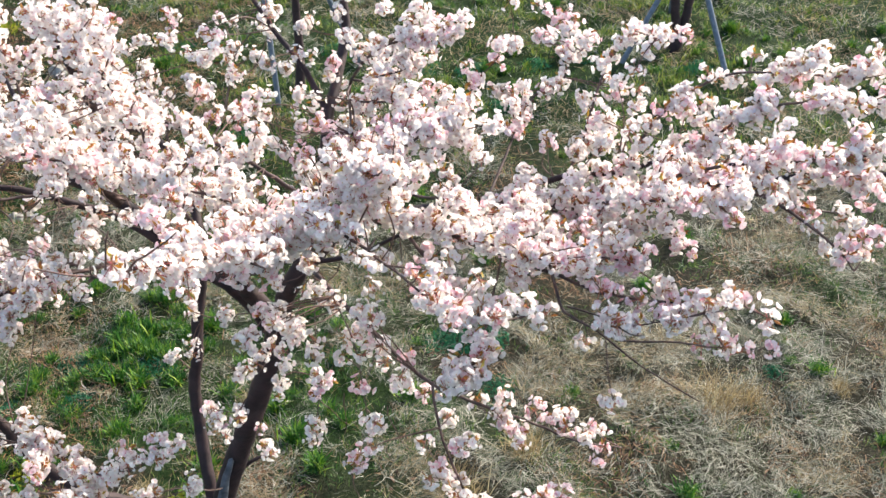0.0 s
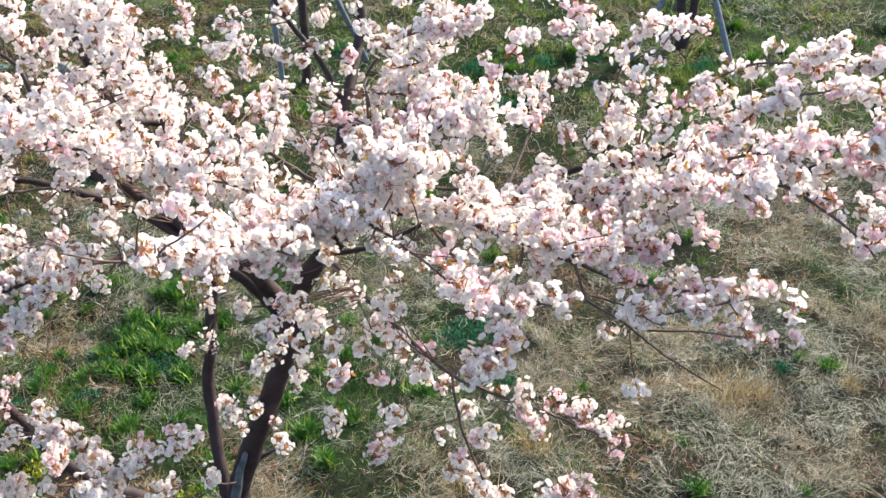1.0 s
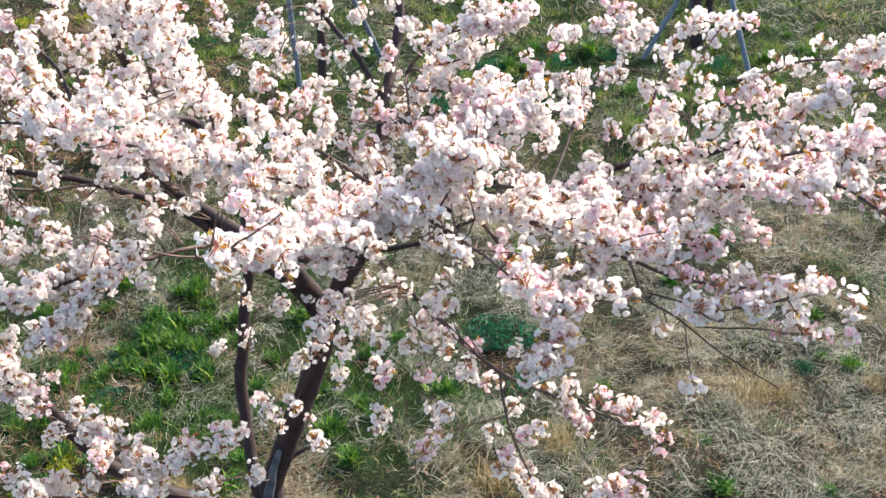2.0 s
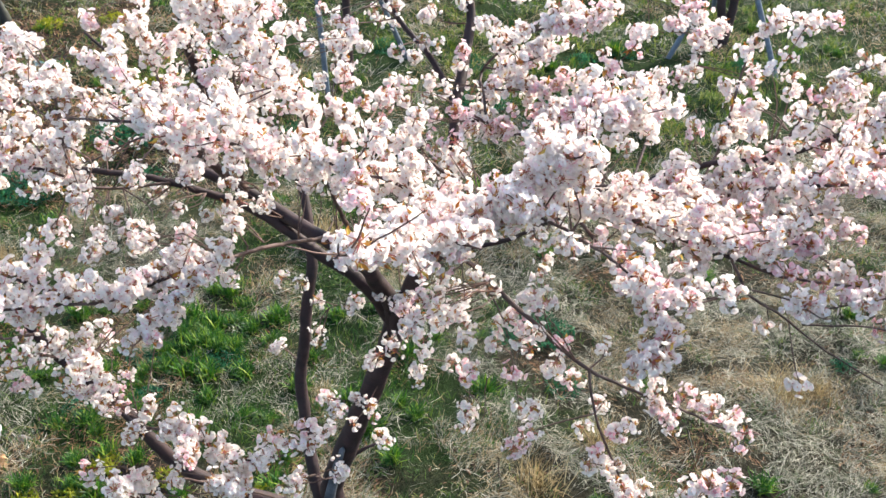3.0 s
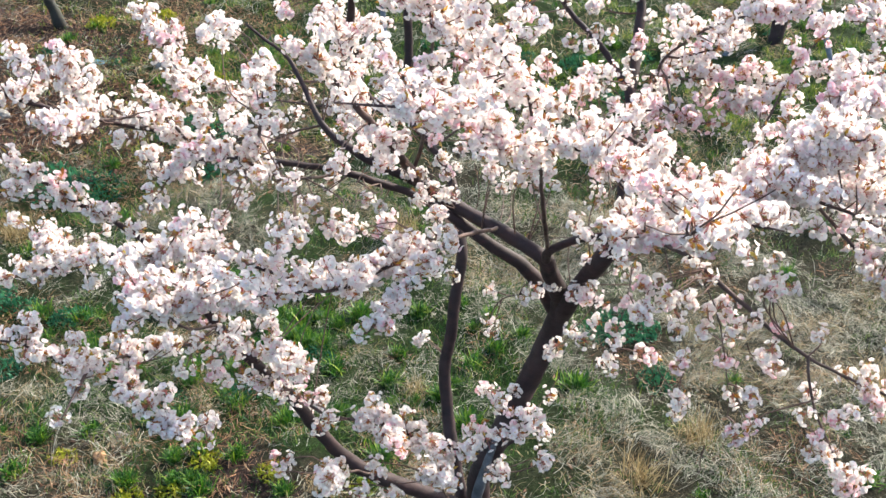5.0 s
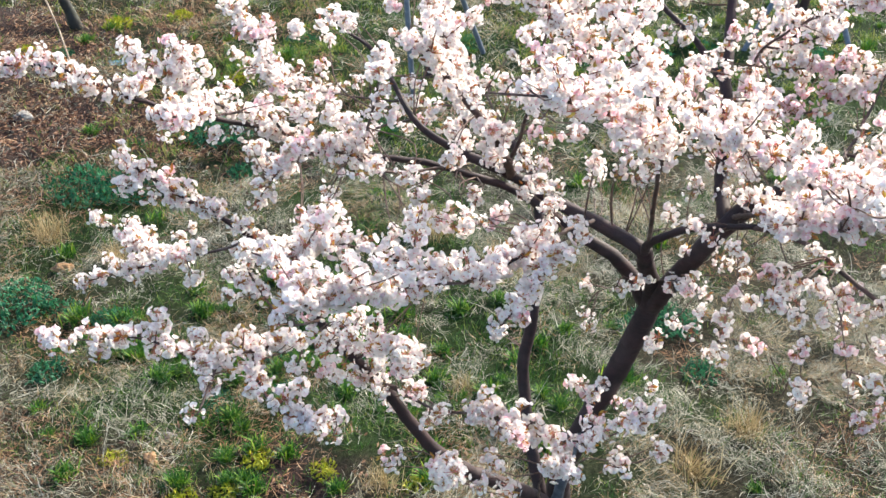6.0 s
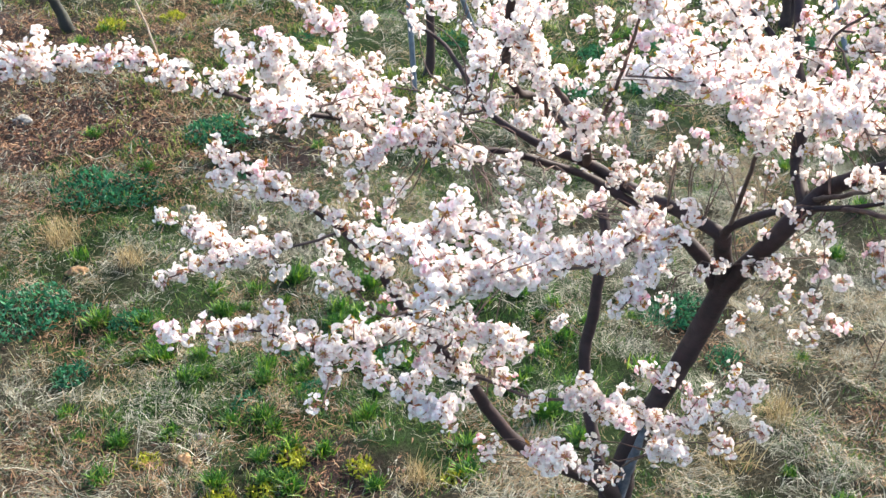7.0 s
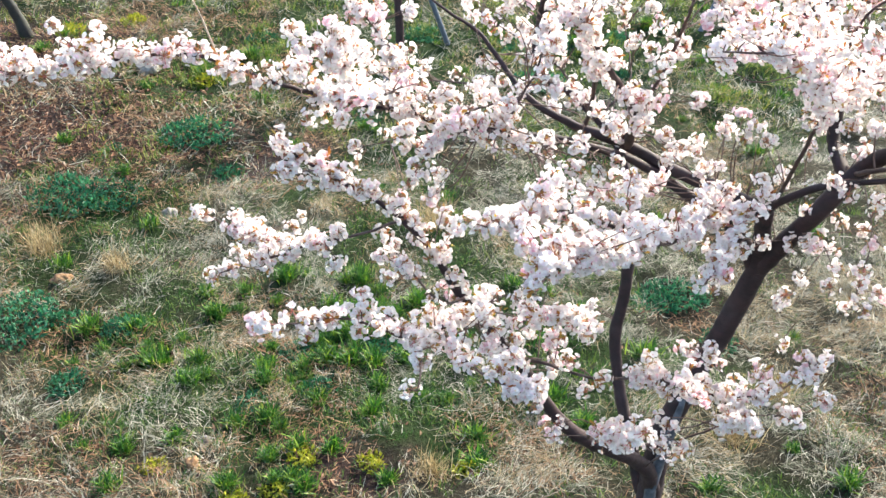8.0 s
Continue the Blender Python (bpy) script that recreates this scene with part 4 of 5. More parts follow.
fill((0.65, 2.88, 3.39), (0.57, 2.84, 3.46))
fill((0.73, 2.89, 3.30), (0.81, 3.10, 3.33))
fill((-2.60, 3.78, 2.47), (-2.69, 3.86, 2.51))
fill((-2.52, 3.32, 3.33), (-2.51, 3.23, 3.37))
fill((-2.25, 3.16, 3.45), (-2.30, 3.07, 3.44))
fill((-2.25, 3.29, 2.70), (-2.25, 3.18, 2.65))
fill((-2.02, 2.50, 2.88), (-2.06, 2.61, 2.90))
fill((-2.03, 3.85, 3.24), (-2.01, 3.93, 3.18))
fill((-1.90, 3.17, 3.06), (-1.95, 3.21, 3.12))
fill((-1.99, 4.46, 2.78), (-1.91, 4.27, 2.80))
fill((-1.90, 3.17, 3.06), (-1.88, 3.27, 3.05))
fill((-1.82, 2.85, 2.66), (-1.82, 2.80, 2.61))
fill((-1.85, 2.79, 2.70), (-1.81, 2.80, 2.72))
fill((-1.73, 2.17, 3.31), (-1.78, 2.26, 3.33))
fill((-1.76, 3.01, 2.53), (-1.71, 3.03, 2.57))
fill((-1.63, 3.93, 2.81), (-1.70, 3.88, 2.85))
fill((-1.68, 3.97, 2.77), (-1.63, 4.09, 2.81))
fill((-1.55, 3.48, 2.93), (-1.55, 3.56, 2.97))
fill((-1.48, 2.45, 3.21), (-1.54, 2.48, 3.13))
fill((-1.39, 3.49, 3.56), (-1.54, 3.44, 3.55))
fill((-1.47, 2.94, 2.38), (-1.51, 2.91, 2.43))
fill((-1.48, 2.70, 2.72), (-1.50, 2.63, 2.74))
fill((-1.49, 2.97, 2.36), (-1.49, 3.01, 2.42))
fill((-1.48, 4.47, 2.66), (-1.48, 4.55, 2.73))
fill((-1.53, 3.33, 2.98), (-1.48, 3.33, 3.03))
fill((-1.54, 3.13, 2.18), (-1.47, 3.16, 2.19))
fill((-1.40, 3.52, 2.84), (-1.47, 3.54, 2.80))
fill((-1.42, 4.30, 3.15), (-1.45, 4.20, 3.17))
fill((-1.30, 3.52, 3.03), (-1.35, 3.52, 3.05))
fill((-1.36, 4.65, 2.80), (-1.31, 4.77, 2.80))
fill((-1.34, 3.50, 2.87), (-1.31, 3.39, 2.90))
fill((-1.13, 4.27, 2.64), (-1.27, 4.10, 2.72))
fill((-1.07, 2.59, 2.36), (-1.22, 2.60, 2.41))
fill((-1.16, 3.58, 2.84), (-1.17, 3.58, 2.86))
fill((-1.24, 3.32, 3.12), (-1.16, 3.31, 3.14))
fill((-1.00, 3.07, 2.94), (-1.14, 3.18, 3.03))
fill((-1.00, 3.14, 3.51), (-1.06, 2.95, 3.51))
fill((-1.17, 3.46, 2.92), (-1.03, 3.36, 2.91))
fill((-1.12, 2.63, 3.13), (-1.03, 2.62, 3.20))
fill((-1.04, 4.13, 2.55), (-1.01, 4.06, 2.70))
fill((-0.84, 3.32, 2.50), (-0.87, 3.28, 2.43))
fill((-0.83, 3.46, 2.70), (-0.79, 3.82, 2.70))
fill((-0.37, 3.41, 3.14), (-0.55, 3.46, 3.13))
fill((-0.52, 2.92, 2.52), (-0.55, 2.92, 2.50), 1)
fill((-0.46, 3.00, 2.75), (-0.48, 2.91, 2.79), 1)
fill((-0.39, 2.99, 2.96), (-0.47, 2.96, 2.96), 1)
fill((-0.35, 3.52, 3.23), (-0.45, 3.59, 3.24))
fill((-0.52, 2.93, 2.55), (-0.40, 3.01, 2.54), 1)
fill((-0.33, 2.77, 3.04), (-0.39, 2.73, 3.11))
fill((-0.38, 3.68, 2.99), (-0.37, 3.57, 3.08))
fill((-0.34, 3.69, 3.18), (-0.34, 3.60, 3.17))
fill((-0.17, 3.93, 3.15), (-0.15, 3.83, 3.30))
fill((-0.03, 2.55, 2.86), (-0.02, 2.62, 2.87), 1)
fill((0.26, 2.60, 3.33), (0.39, 2.58, 3.30))
fill((0.54, 2.97, 3.39), (0.48, 3.06, 3.41))
fill((0.56, 2.75, 2.43), (0.53, 2.77, 2.42), 1)
fill((0.62, 3.22, 3.60), (0.57, 3.15, 3.54))
fill((-0.39, 3.62, 2.9), (-0.38, 3.42, 3.02))
fill((-0.39, 3.62, 2.95), (-0.44, 3.38, 3.1))
fill((-0.38, 3.66, 2.98), (-0.33, 3.4, 3.12))
fill((-0.39, 3.6, 2.75), (-0.45, 3.38, 2.86))
fill((-0.39, 3.6, 2.8), (-0.42, 3.36, 2.95))
fill((-0.39, 3.62, 2.92), (-0.47, 3.4, 3.05))
fill((-0.39, 3.6, 2.7), (-0.38, 3.33, 2.84))
fill((-1.38, 2.48, 2.44), (-1.3, 2.5, 2.38))
fill((-1.36, 2.5, 2.42), (-1.22, 2.55, 2.33))
fill((-1.61, 3.26, 3.04), (-1.47, 3.08, 3.05))
fill((-1.38, 4.03, 3.15), (-1.42, 4.10, 3.19))
fill((-1.37, 4.13, 2.97), (-1.39, 4.05, 2.95))
fill((-1.36, 4.16, 2.90), (-1.39, 4.25, 2.95))
fill((-1.50, 3.35, 2.97), (-1.36, 3.06, 2.96))
fill((-1.31, 4.21, 2.80), (-1.35, 3.94, 2.80))
fill((-1.33, 3.51, 2.89), (-1.31, 3.39, 2.90))
fill((-1.27, 4.38, 2.69), (-1.28, 4.40, 2.72))
fill((-1.23, 3.52, 2.84), (-1.27, 3.52, 2.80))
fill((-1.15, 3.59, 2.86), (-1.17, 3.58, 2.86))
fill((-1.14, 3.56, 2.85), (-1.07, 3.53, 2.88))
fill((-0.76, 3.07, 3.39), (-0.72, 3.23, 3.42))
fill((-0.48, 3.11, 2.90), (-0.55, 3.03, 2.91))
fill((-0.40, 3.62, 3.08), (-0.48, 3.55, 3.17))
fill((-0.34, 2.90, 3.21), (-0.40, 3.09, 3.24))
fill((-0.42, 3.48, 2.89), (-0.39, 3.61, 2.89))
fill((-0.03, 2.86, 3.21), (-0.12, 2.80, 3.24))
# open pockets of the crown, nearly bare
POCKETS = [(-0.04, 2.98, 3.15, 0.24), (-1.13, 4.33, 2.72, 0.24), (-0.58, 1.78, 3.88, 0.18), (-1.60, 3.98, 3.08, 0.24), (-1.37, 2.32, 3.76, 0.24), (-2.00, 4.07, 2.67, 0.24), (-0.72, 3.67, 2.91, 0.24), (-0.14, 2.08, 3.62, 0.14), (-1.96, 3.16, 3.29, 0.14), (-0.41, 2.91, 3.25, 0.18), (-1.10, 3.37, 3.43, 0.18), (-2.34, 3.29, 3.22, 0.10), (-1.68, 4.63, 2.73, 0.18), (-0.36, 3.51, 2.67, 0.18), (-0.25, 2.80, 2.40, 0.24), (-1.61, 3.17, 3.32, 0.10), (-0.22, 3.40, 3.51, 0.10), (-1.52, 3.31, 2.38, 0.18), (-0.00, 2.42, 3.06, 0.18), (0.59, 2.90, 3.27, 0.10), (-1.87, 3.00, 2.61, 0.10), (-0.91, 4.42, 2.79, 0.14), (-2.11, 3.48, 3.15, 0.14), (-1.39, 4.28, 2.98, 0.18), (0.04, 3.16, 3.11, 0.24)]
CLUSTERS[:] = [c for c in CLUSTERS if tree_rng.uniform() < 0.12 or all((c[0][0] - x) ** 2 + (c[0][1] - y) ** 2 + (c[0][2] - z) ** 2 > r * r for x, y, z, r in POCKETS)]
# the inner wood of the two west limbs carries hardly a flower
CLUSTERS[:] = [c for c in CLUSTERS if not (-1.62 < c[0][0] < -1.06 and 3.12 < c[0][1] < 3.7 and 2.68 < c[0][2] < 3.04) or tree_rng.uniform() < 0.2]
# and so does the fork of the trunk
CLUSTERS[:] = [c for c in CLUSTERS if not (-0.88 < c[0][0] < -0.6 and 3.25 < c[0][1] < 3.52 and 2.42 < c[0][2] < 2.88) or tree_rng.uniform() < 0.35]

# thin twigs: those on the near side singly, the rest as one
TWIGS.sort(key=lambda w: w[0][-1][1] * 0.83 - w[0][-1][2] * 0.55 - 0.3 * np.linalg.norm(w[0][-1] - w[0][0]))
for v, f in TWIGS[:300]:
    part_mesh("twig", mesh_from("twig", v, f, [TWIG_BARK], smooth=True), cherry)
rest = Heap()
for v, f in TWIGS[300:]:
    rest.add(v, f)
part_mesh("twig_rest", rest.mesh("twig_rest", [TWIG_BARK], True), cherry, "thin dark red-brown twigs")["kind"] = "stuff"

# the clusters on the near side singly, the rest as one
CLUSTERS.sort(key=lambda c: c[0][1] * 0.83 - c[0][2] * 0.55)


def turned(d, size, rng):
    u, v, w = basis(d, rng)
    return np.column_stack([u, v, w]) * size


def join_clusters(rows, name, rng):
    vs, fs, ids, at = [], [], [], 0
    for p, d, size in rows:
        k = kind_at(p, rng)
        v, f, i, _ = KINDS[k]
        vs.append(v @ turned(d, size, rng).T + p)
        fs += [tuple(k + at for k in q) for q in f]
        ids += [4 if k > 6 and q == 0 else q for q in i]
        at += len(v)
    return mesh_from(name, np.vstack(vs), fs, FLOWER_MATS + [PINK_PETAL], ids)


for p, d, size in CLUSTERS[:300]:
    ob = new("blossom", KINDS[kind_at(p, tree_rng)][3])
    ob.parent = cherry
    ob.matrix_parent_inverse = cherry.matrix_basis.inverted()
    ob.matrix_basis = Matrix.Translation(p) @ Matrix(turned(d, size, tree_rng).tolist()).to_4x4()
part_mesh("blossoms", join_clusters(CLUSTERS[300:], "blossoms", tree_rng), cherry, "dense pale pink cherry blossom")["kind"] = "stuff"


# ---- ground ----
def fbm(x, y, s, seed):
    return noise.fractal(Vector((x * s + seed, y * s - seed, seed * 0.37)), 0.8, 2.0, 4)


def patch(x, y, cx, cy, rx, ry):
    return math.exp(-(((x - cx) / rx) ** 2 + ((y - cy) / ry) ** 2))


def green_at(x, y):
    """Share of green growth: under and behind the tree and along the far strip, little on the dry right."""
    g = 0.30 + 0.34 * patch(x, y, -2.0, 6.1, 1.4, 0.7) + 0.38 * patch(x, y, -0.6, 6.3, 0.9, 1.0) + 0.22 * patch(x, y, -2.6, 5.2, 1.2, 0.5)
    g += 0.62 * min(1, max(0, (y - 8.4) / 1.6)) * (1 if x > -3.0 else max(0.35, 1 + (x + 3.0) * 0.4)) + 0.34 * patch(x, y, -3.8, 7.6, 1.3, 1.4)
    g -= 0.30 * patch(x, y, 1.7, 5.8, 1.5, 1.7) + 0.2 * patch(x, y, -3.7, 7.2, 0.8, 0.6)
    return g + 0.34 * fbm(x, y, 0.9, 3.1) + 0.18 * fbm(x, y, 2.7, 8.4)


def soil_at(x, y):
    """Bare earth and litter: the far left, and spots near the left edge."""
    s = 0.75 * patch(x, y, -4.9, 9.4, 1.4, 0.8) + 0.55 * patch(x, y, -2.6, 8.9, 0.9, 0.6) + 0.5 * patch(x, y, -2.4, 4.8, 1.6, 0.6) + 0.35 * patch(x, y, -4.2, 5.4, 0.8, 0.7) + 0.8 * patch(x, y, -5.6, 11.4, 2.0, 1.3) + 0.35 * patch(x, y, -0.2, 8.6, 0.8, 0.5)
    return s + 0.25 * fbm(x, y, 1.6, 21.7)


def height_at(x, y):
    return 0.055 * fbm(x, y, 1.1, 5.0) + 0.05 * fbm(x, y, 2.4, 13.0) + 0.012 * fbm(x, y, 5.0, 9.0)


xs = np.unique(np.r_[-400, -200, -90, -45, -28, np.arange(-20, -8.6, 0.6), np.arange(-8.5, 7.01, 0.11), np.arange(7.5, 18, 0.6), 26, 45, 90, 200, 400])
ys = np.unique(np.r_[-300, -120, -50, -28, np.arange(-16, 3, 0.45), np.arange(3.0, 14.51, 0.11), np.arange(15, 26, 0.6), 32, 45, 90, 200, 500])


def cover_at(x, y):
    """Green and bare shares, settling to an even mean far away."""
    k = min(1.0, max(0.0, (9.0 - abs(x + 0.7)) / 2.0)) * min(1.0, max(0.0, (y - 1.5) / 2.0)) * min(1.0, max(0.0, (16.0 - y) / 2.0))
    return (min(1, max(0, 0.34 + k * (green_at(x, y) - 0.34))), min(1, max(0, 0.08 + k * (soil_at(x, y) - 0.08))), 0, 1)


gx, gy = np.meshgrid(xs, ys)
verts = [(x, y, height_at(x, y)) for x, y in zip(gx.ravel(), gy.ravel())]
nx = len(xs)
faces = [(j * nx + i, j * nx + i + 1, (j + 1) * nx + i + 1, (j + 1) * nx + i) for j in range(len(ys) - 1) for i in range(nx - 1)]
me = mesh_from("ground", verts, faces, [SOIL], smooth=True)
attr = me.color_attributes.new("cover", "FLOAT_COLOR", "POINT")
attr.data.foreach_set("color", np.array([cover_at(x, y) for x, y, z in verts], dtype=np.float32).ravel())
tagged(new("ground", me), "rough meadow ground with dry thatch, moss and bare soil", "ground", kind="structure")


def ribbons(name, count, box, pick, length, width, lift, mat, label, seed, bend=0.5, flow=0.0, steps=3):
    """Many thin blades on the ground as one mesh. pick(x, y) is the chance of a blade there; flow combs them into whorls."""
    rng = np.random.default_rng(seed)
    x0, y0, x1, y1 = box
    spots = []
    while len(spots) < count:
        x, y = rng.uniform(x0, x1), rng.uniform(y0, y1)
        if rng.uniform() < pick(x, y):
            spots.append((x, y, height_at(x, y), fbm(x, y, 1.7, 40.0) * 5.0))
    spots = np.array(spots)
    k = len(spots)
    ln, wd = rng.uniform(*length, k), rng.uniform(*width, k)
    free = rng.uniform(0, 2 * math.pi, k)
    a = np.where(rng.uniform(size=k) < flow, spots[:, 3] + rng.normal(0, 0.45, k), free)
    el = rng.uniform(*lift, k)
    d = np.column_stack([np.cos(a) * np.cos(el), np.sin(a) * np.cos(el), np.sin(el)])
    side = np.column_stack([-np.sin(a), np.cos(a), rng.uniform(-0.5, 0.5, k)])
    turn = rng.uniform(-bend, bend, k)
    floor_ = spots[:, 2] + rng.uniform(0.002, 0.03, k)
    p = np.column_stack([spots[:, :2], floor_])
    V = np.empty((k, 2 * steps + 1, 3))
    for j in range(steps + 1):
        w = (wd * (1.0, 0.9, 0.65)[j % 3] / 2)[:, None]
        if j == steps:
            V[:, 2 * j] = p
        else:
            V[:, 2 * j], V[:, 2 * j + 1] = p - side * w, p + side * w
        p = p + d * (ln / steps)[:, None]
        p[:, 2] = np.maximum(p[:, 2], floor_)
        c, s = np.cos(turn), np.sin(turn)
        d = np.column_stack([d[:, 0] * c - d[:, 1] * s, d[:, 0] * s + d[:, 1] * c, d[:, 2] - rng.uniform(0.05, 0.35, k)])
    n_ = 2 * steps + 1
    F = [(at + 2 * j, at + 2 * j + 1, at + 2 * j + 3, at + 2 * j + 2) for at in range(0, k * n_, n_) for j in range(steps - 1)]
    F += [(at + n_ - 3, at + n_ - 2, at + n_ - 1) for at in range(0, k * n_, n_)]
    ob = new(name, mesh_from(name, V.reshape(-1, 3), F, [mat]))
    return tagged(ob, label, "grass", kind="stuff")


# ---- tufts and weeds that stand out singly ----
def tuft_mesh(seed, blades, length, width, mat):
    rng = np.random.default_rng(seed)
    V, F, at = [], [], 0
    for k in range(blades):
        a = rng.uniform(0, 2 * math.pi)
        el = rng.uniform(0.7, 1.52)
        ln, wd = length * rng.uniform(0.6, 1.15), width * rng.uniform(0.7, 1.2)
        o = rng.normal(0, length * 0.24, 2)
        p = np.array([o[0], o[1], -0.01])
        d = np.array([math.cos(a) * math.cos(el), math.sin(a) * math.cos(el), math.sin(el)])
        side = np.array([-math.sin(a), math.cos(a), rng.uniform(-0.3, 0.3)])
        for j in range(4):
            w = wd * (0.8, 1.0, 0.8, 0.12)[j] / 2
            V += [p - side * w, p + side * w]
            p = p + d * ln / 3
            d = d + np.array([math.cos(a) * 0.12, math.sin(a) * 0.12, -rng.uniform(0.08, 0.36)])
            d /= np.linalg.norm(d)
        for j in range(3):
            F.append((at + 2 * j, at + 2 * j + 1, at + 2 * j + 3, at + 2 * j + 2))
        at += 8
    return mesh_from("grass_tuft", V, F, [mat])


def weed_mesh(seed, leaves, spread, mat=WEED):
    rng = np.random.default_rng(seed)
    h = Heap()
    for k in range(leaves):
        r, a = spread * math.sqrt(rng.uniform()), rng.uniform(0, 2 * math.pi)
        at = np.array([r * math.cos(a), r * math.sin(a) * 0.8, rng.uniform(0.0, 0.07) * (1.2 - r / spread)])
        leaf(h, at, rng.normal(0, 0.8, 3) + (0, 0, 0.5), rng.uniform(0.02, 0.05), rng, 0)
    return h.mesh("leafy_weed", [mat])


TUFT_KINDS = [tuft_mesh(30 + k, [130, 160, 190, 140, 110][k], [0.105, 0.12, 0.135, 0.095, 0.125][k], [0.0075, 0.008, 0.0085, 0.007, 0.0095][k], TUFT) for k in range(5)]
STRAW_KINDS = [tuft_mesh(50 + k, [220, 170][k], [0.24, 0.19][k], 0.003, GOLD_STRAW) for k in range(2)]
WEED_KINDS = [weed_mesh(60 + k, [420, 700, 300][k], [0.2, 0.28, 0.16][k]) for k in range(3)]
place_rng = np.random.default_rng(5)
GROWN = set()  # cells of 5 cm that a tuft or weed fills


def plant(mesh, x, y, size, label, group, name):
    ob = new(name, mesh)
    if name != "straw_clump":
        r = (0.11 if name == "grass_tuft" else 0.2) * size
        for u in np.arange(-r, r + 0.01, 0.05):
            for v in np.arange(-r, r + 0.01, 0.05):
                if u * u + v * v <= r * r:
                    GROWN.add((int((x + u) // 0.05), int((y + v - 0.03) // 0.05)))
    ob.matrix_basis = Matrix.Translation((x, y, height_at(x, y))) @ Matrix.Rotation(place_rng.uniform(0, 6.28), 4, "Z") @ Matrix.Diagonal((size, size, size * place_rng.uniform(0.85, 1.1), 1))
    return tagged(ob, label, "plant", group, kind="stuff" if name == "leafy_weed" else "")


TUFTS_LEFT = [(-3.86, 5.6, 1.0), (-3.2, 5.4, 0.9), (-3.14, 5.87, 0.9), (-3.2, 6.35, 0.7), (-2.83, 5.47, 1.1), (-2.64, 5.48, 1.2), (-2.41, 5.72, 1.0), (-2.46, 5.2, 0.9), (-2.26, 5.13, 0.8),
              (-3.48, 5.3, 0.8), (-3.72, 5.35, 0.7), (-1.43, 4.95, 1.1), (-1.96, 4.88, 1.0), (-2.59, 4.93, 0.9), (-2.88, 4.93, 0.8), (-2.25, 6.04, 0.9), (-2.32, 6.22, 0.8), (-3.09, 6.1, 0.7), (-3.83, 6.55, 1.0)]
TUFTS_MIDDLE = [(-1.97, 6.85, 0.9), (-0.84, 6.0, 1.0), (-0.15, 4.56, 1.1), (0.64, 4.5, 1.0), (-2.04, 6.48, 1.2), (-2.21, 6.02, 1.2), (-2.41, 5.88, 1.1), (-1.95, 5.71, 1.1), (-2.33, 5.63, 1.1), (-1.34, 6.17, 0.9),
                (-0.75, 5.15, 0.9), (-1.6, 6.3, 1.0), (-1.75, 5.95, 1.0), (-1.2, 6.6, 0.9), (-0.5, 6.3, 0.9), (-0.17, 6.4, 0.8), (-1.21, 7.65, 0.8), (-1.05, 5.7, 0.9)]
TUFTS_RIGHT = [(2.37, 6.57, 0.9), (2.46, 6.02, 0.8), (1.42, 4.94, 1.1), (1.38, 5.32, 0.7), (0.83, 5.87, 0.6), (1.85, 7.6, 0.9), (1.48, 8.34, 1.0), (1.45, 7.0, 0.8), (2.05, 4.95, 0.4), (0.3, 7.3, 0.8)]
TUFTS_MORE = [(-0.69, 6.16, 0.8), (-1.37, 5.86, 0.9), (-3.53, 4.96, 0.9), (-2.19, 6.58, 0.9), (-2.58, 6.75, 0.9), (-3.9, 6.23, 0.8), (-3.42, 6.56, 0.9), (-4.13, 7.39, 0.9), (-4.35, 9.26, 0.9), (-2.4, 8.93, 1.0), (-2.63, 5.13, 0.7), (-2.44, 4.86, 0.9), (0.45, 4.84, 0.8),
              (-0.92, 6.67, 0.9), (-0.2, 5.79, 1.0), (-2.61, 6.21, 0.8), (-3.79, 8.62, 1.0), (-3.52, 7.8, 0.9), (-1.21, 5.65, 0.8), (-0.82, 6.41, 0.8), (-1.96, 5.92, 0.9), (-0.72, 5.65, 0.7), (-2.5, 6.97, 0.9), (2.72, 5.42, 0.9), (2.31, 6.14, 0.6)]
for x, y, s in TUFTS_LEFT + TUFTS_MIDDLE + TUFTS_RIGHT + TUFTS_MORE + [(-2.1, 5.95, 1.0), (-2.5, 5.85, 0.9), (-2.2, 6.4, 1.0), (-1.85, 6.2, 0.9), (-1.7, 5.6, 0.9), (-2.0, 5.45, 0.8)]:
    plant(TUFT_KINDS[place_rng.integers(5)], x, y, s, "bright green strap-leaved grass tuft in dry grass", "grass tufts", "grass_tuft")
# the dense green growth behind the tree: tufts in crowded groups
for _ in range(12):
    cx, cy = place_rng.normal(-2.1, 0.75), place_rng.normal(6.2, 0.4)
    for _ in range(place_rng.integers(2, 6)):
        x, y = place_rng.normal(cx, 0.13), place_rng.normal(cy, 0.1)
        plant(TUFT_KINDS[place_rng.integers(5)], x, y, place_rng.uniform(0.6, 1.1), "bright green strap-leaved grass tuft in dry grass", "grass tufts", "grass_tuft")
for _ in range(1500):
    x, y = place_rng.uniform(-6.5, 5.0), place_rng.uniform(4.3, 12.8)
    if place_rng.uniform() < 0.5 * max(0, green_at(x, y) - 0.44):
        plant(TUFT_KINDS[place_rng.integers(5)], x, y, place_rng.uniform(0.5, 1.0), "bright green strap-leaved grass tuft in dry grass", "grass tufts", "grass_tuft")
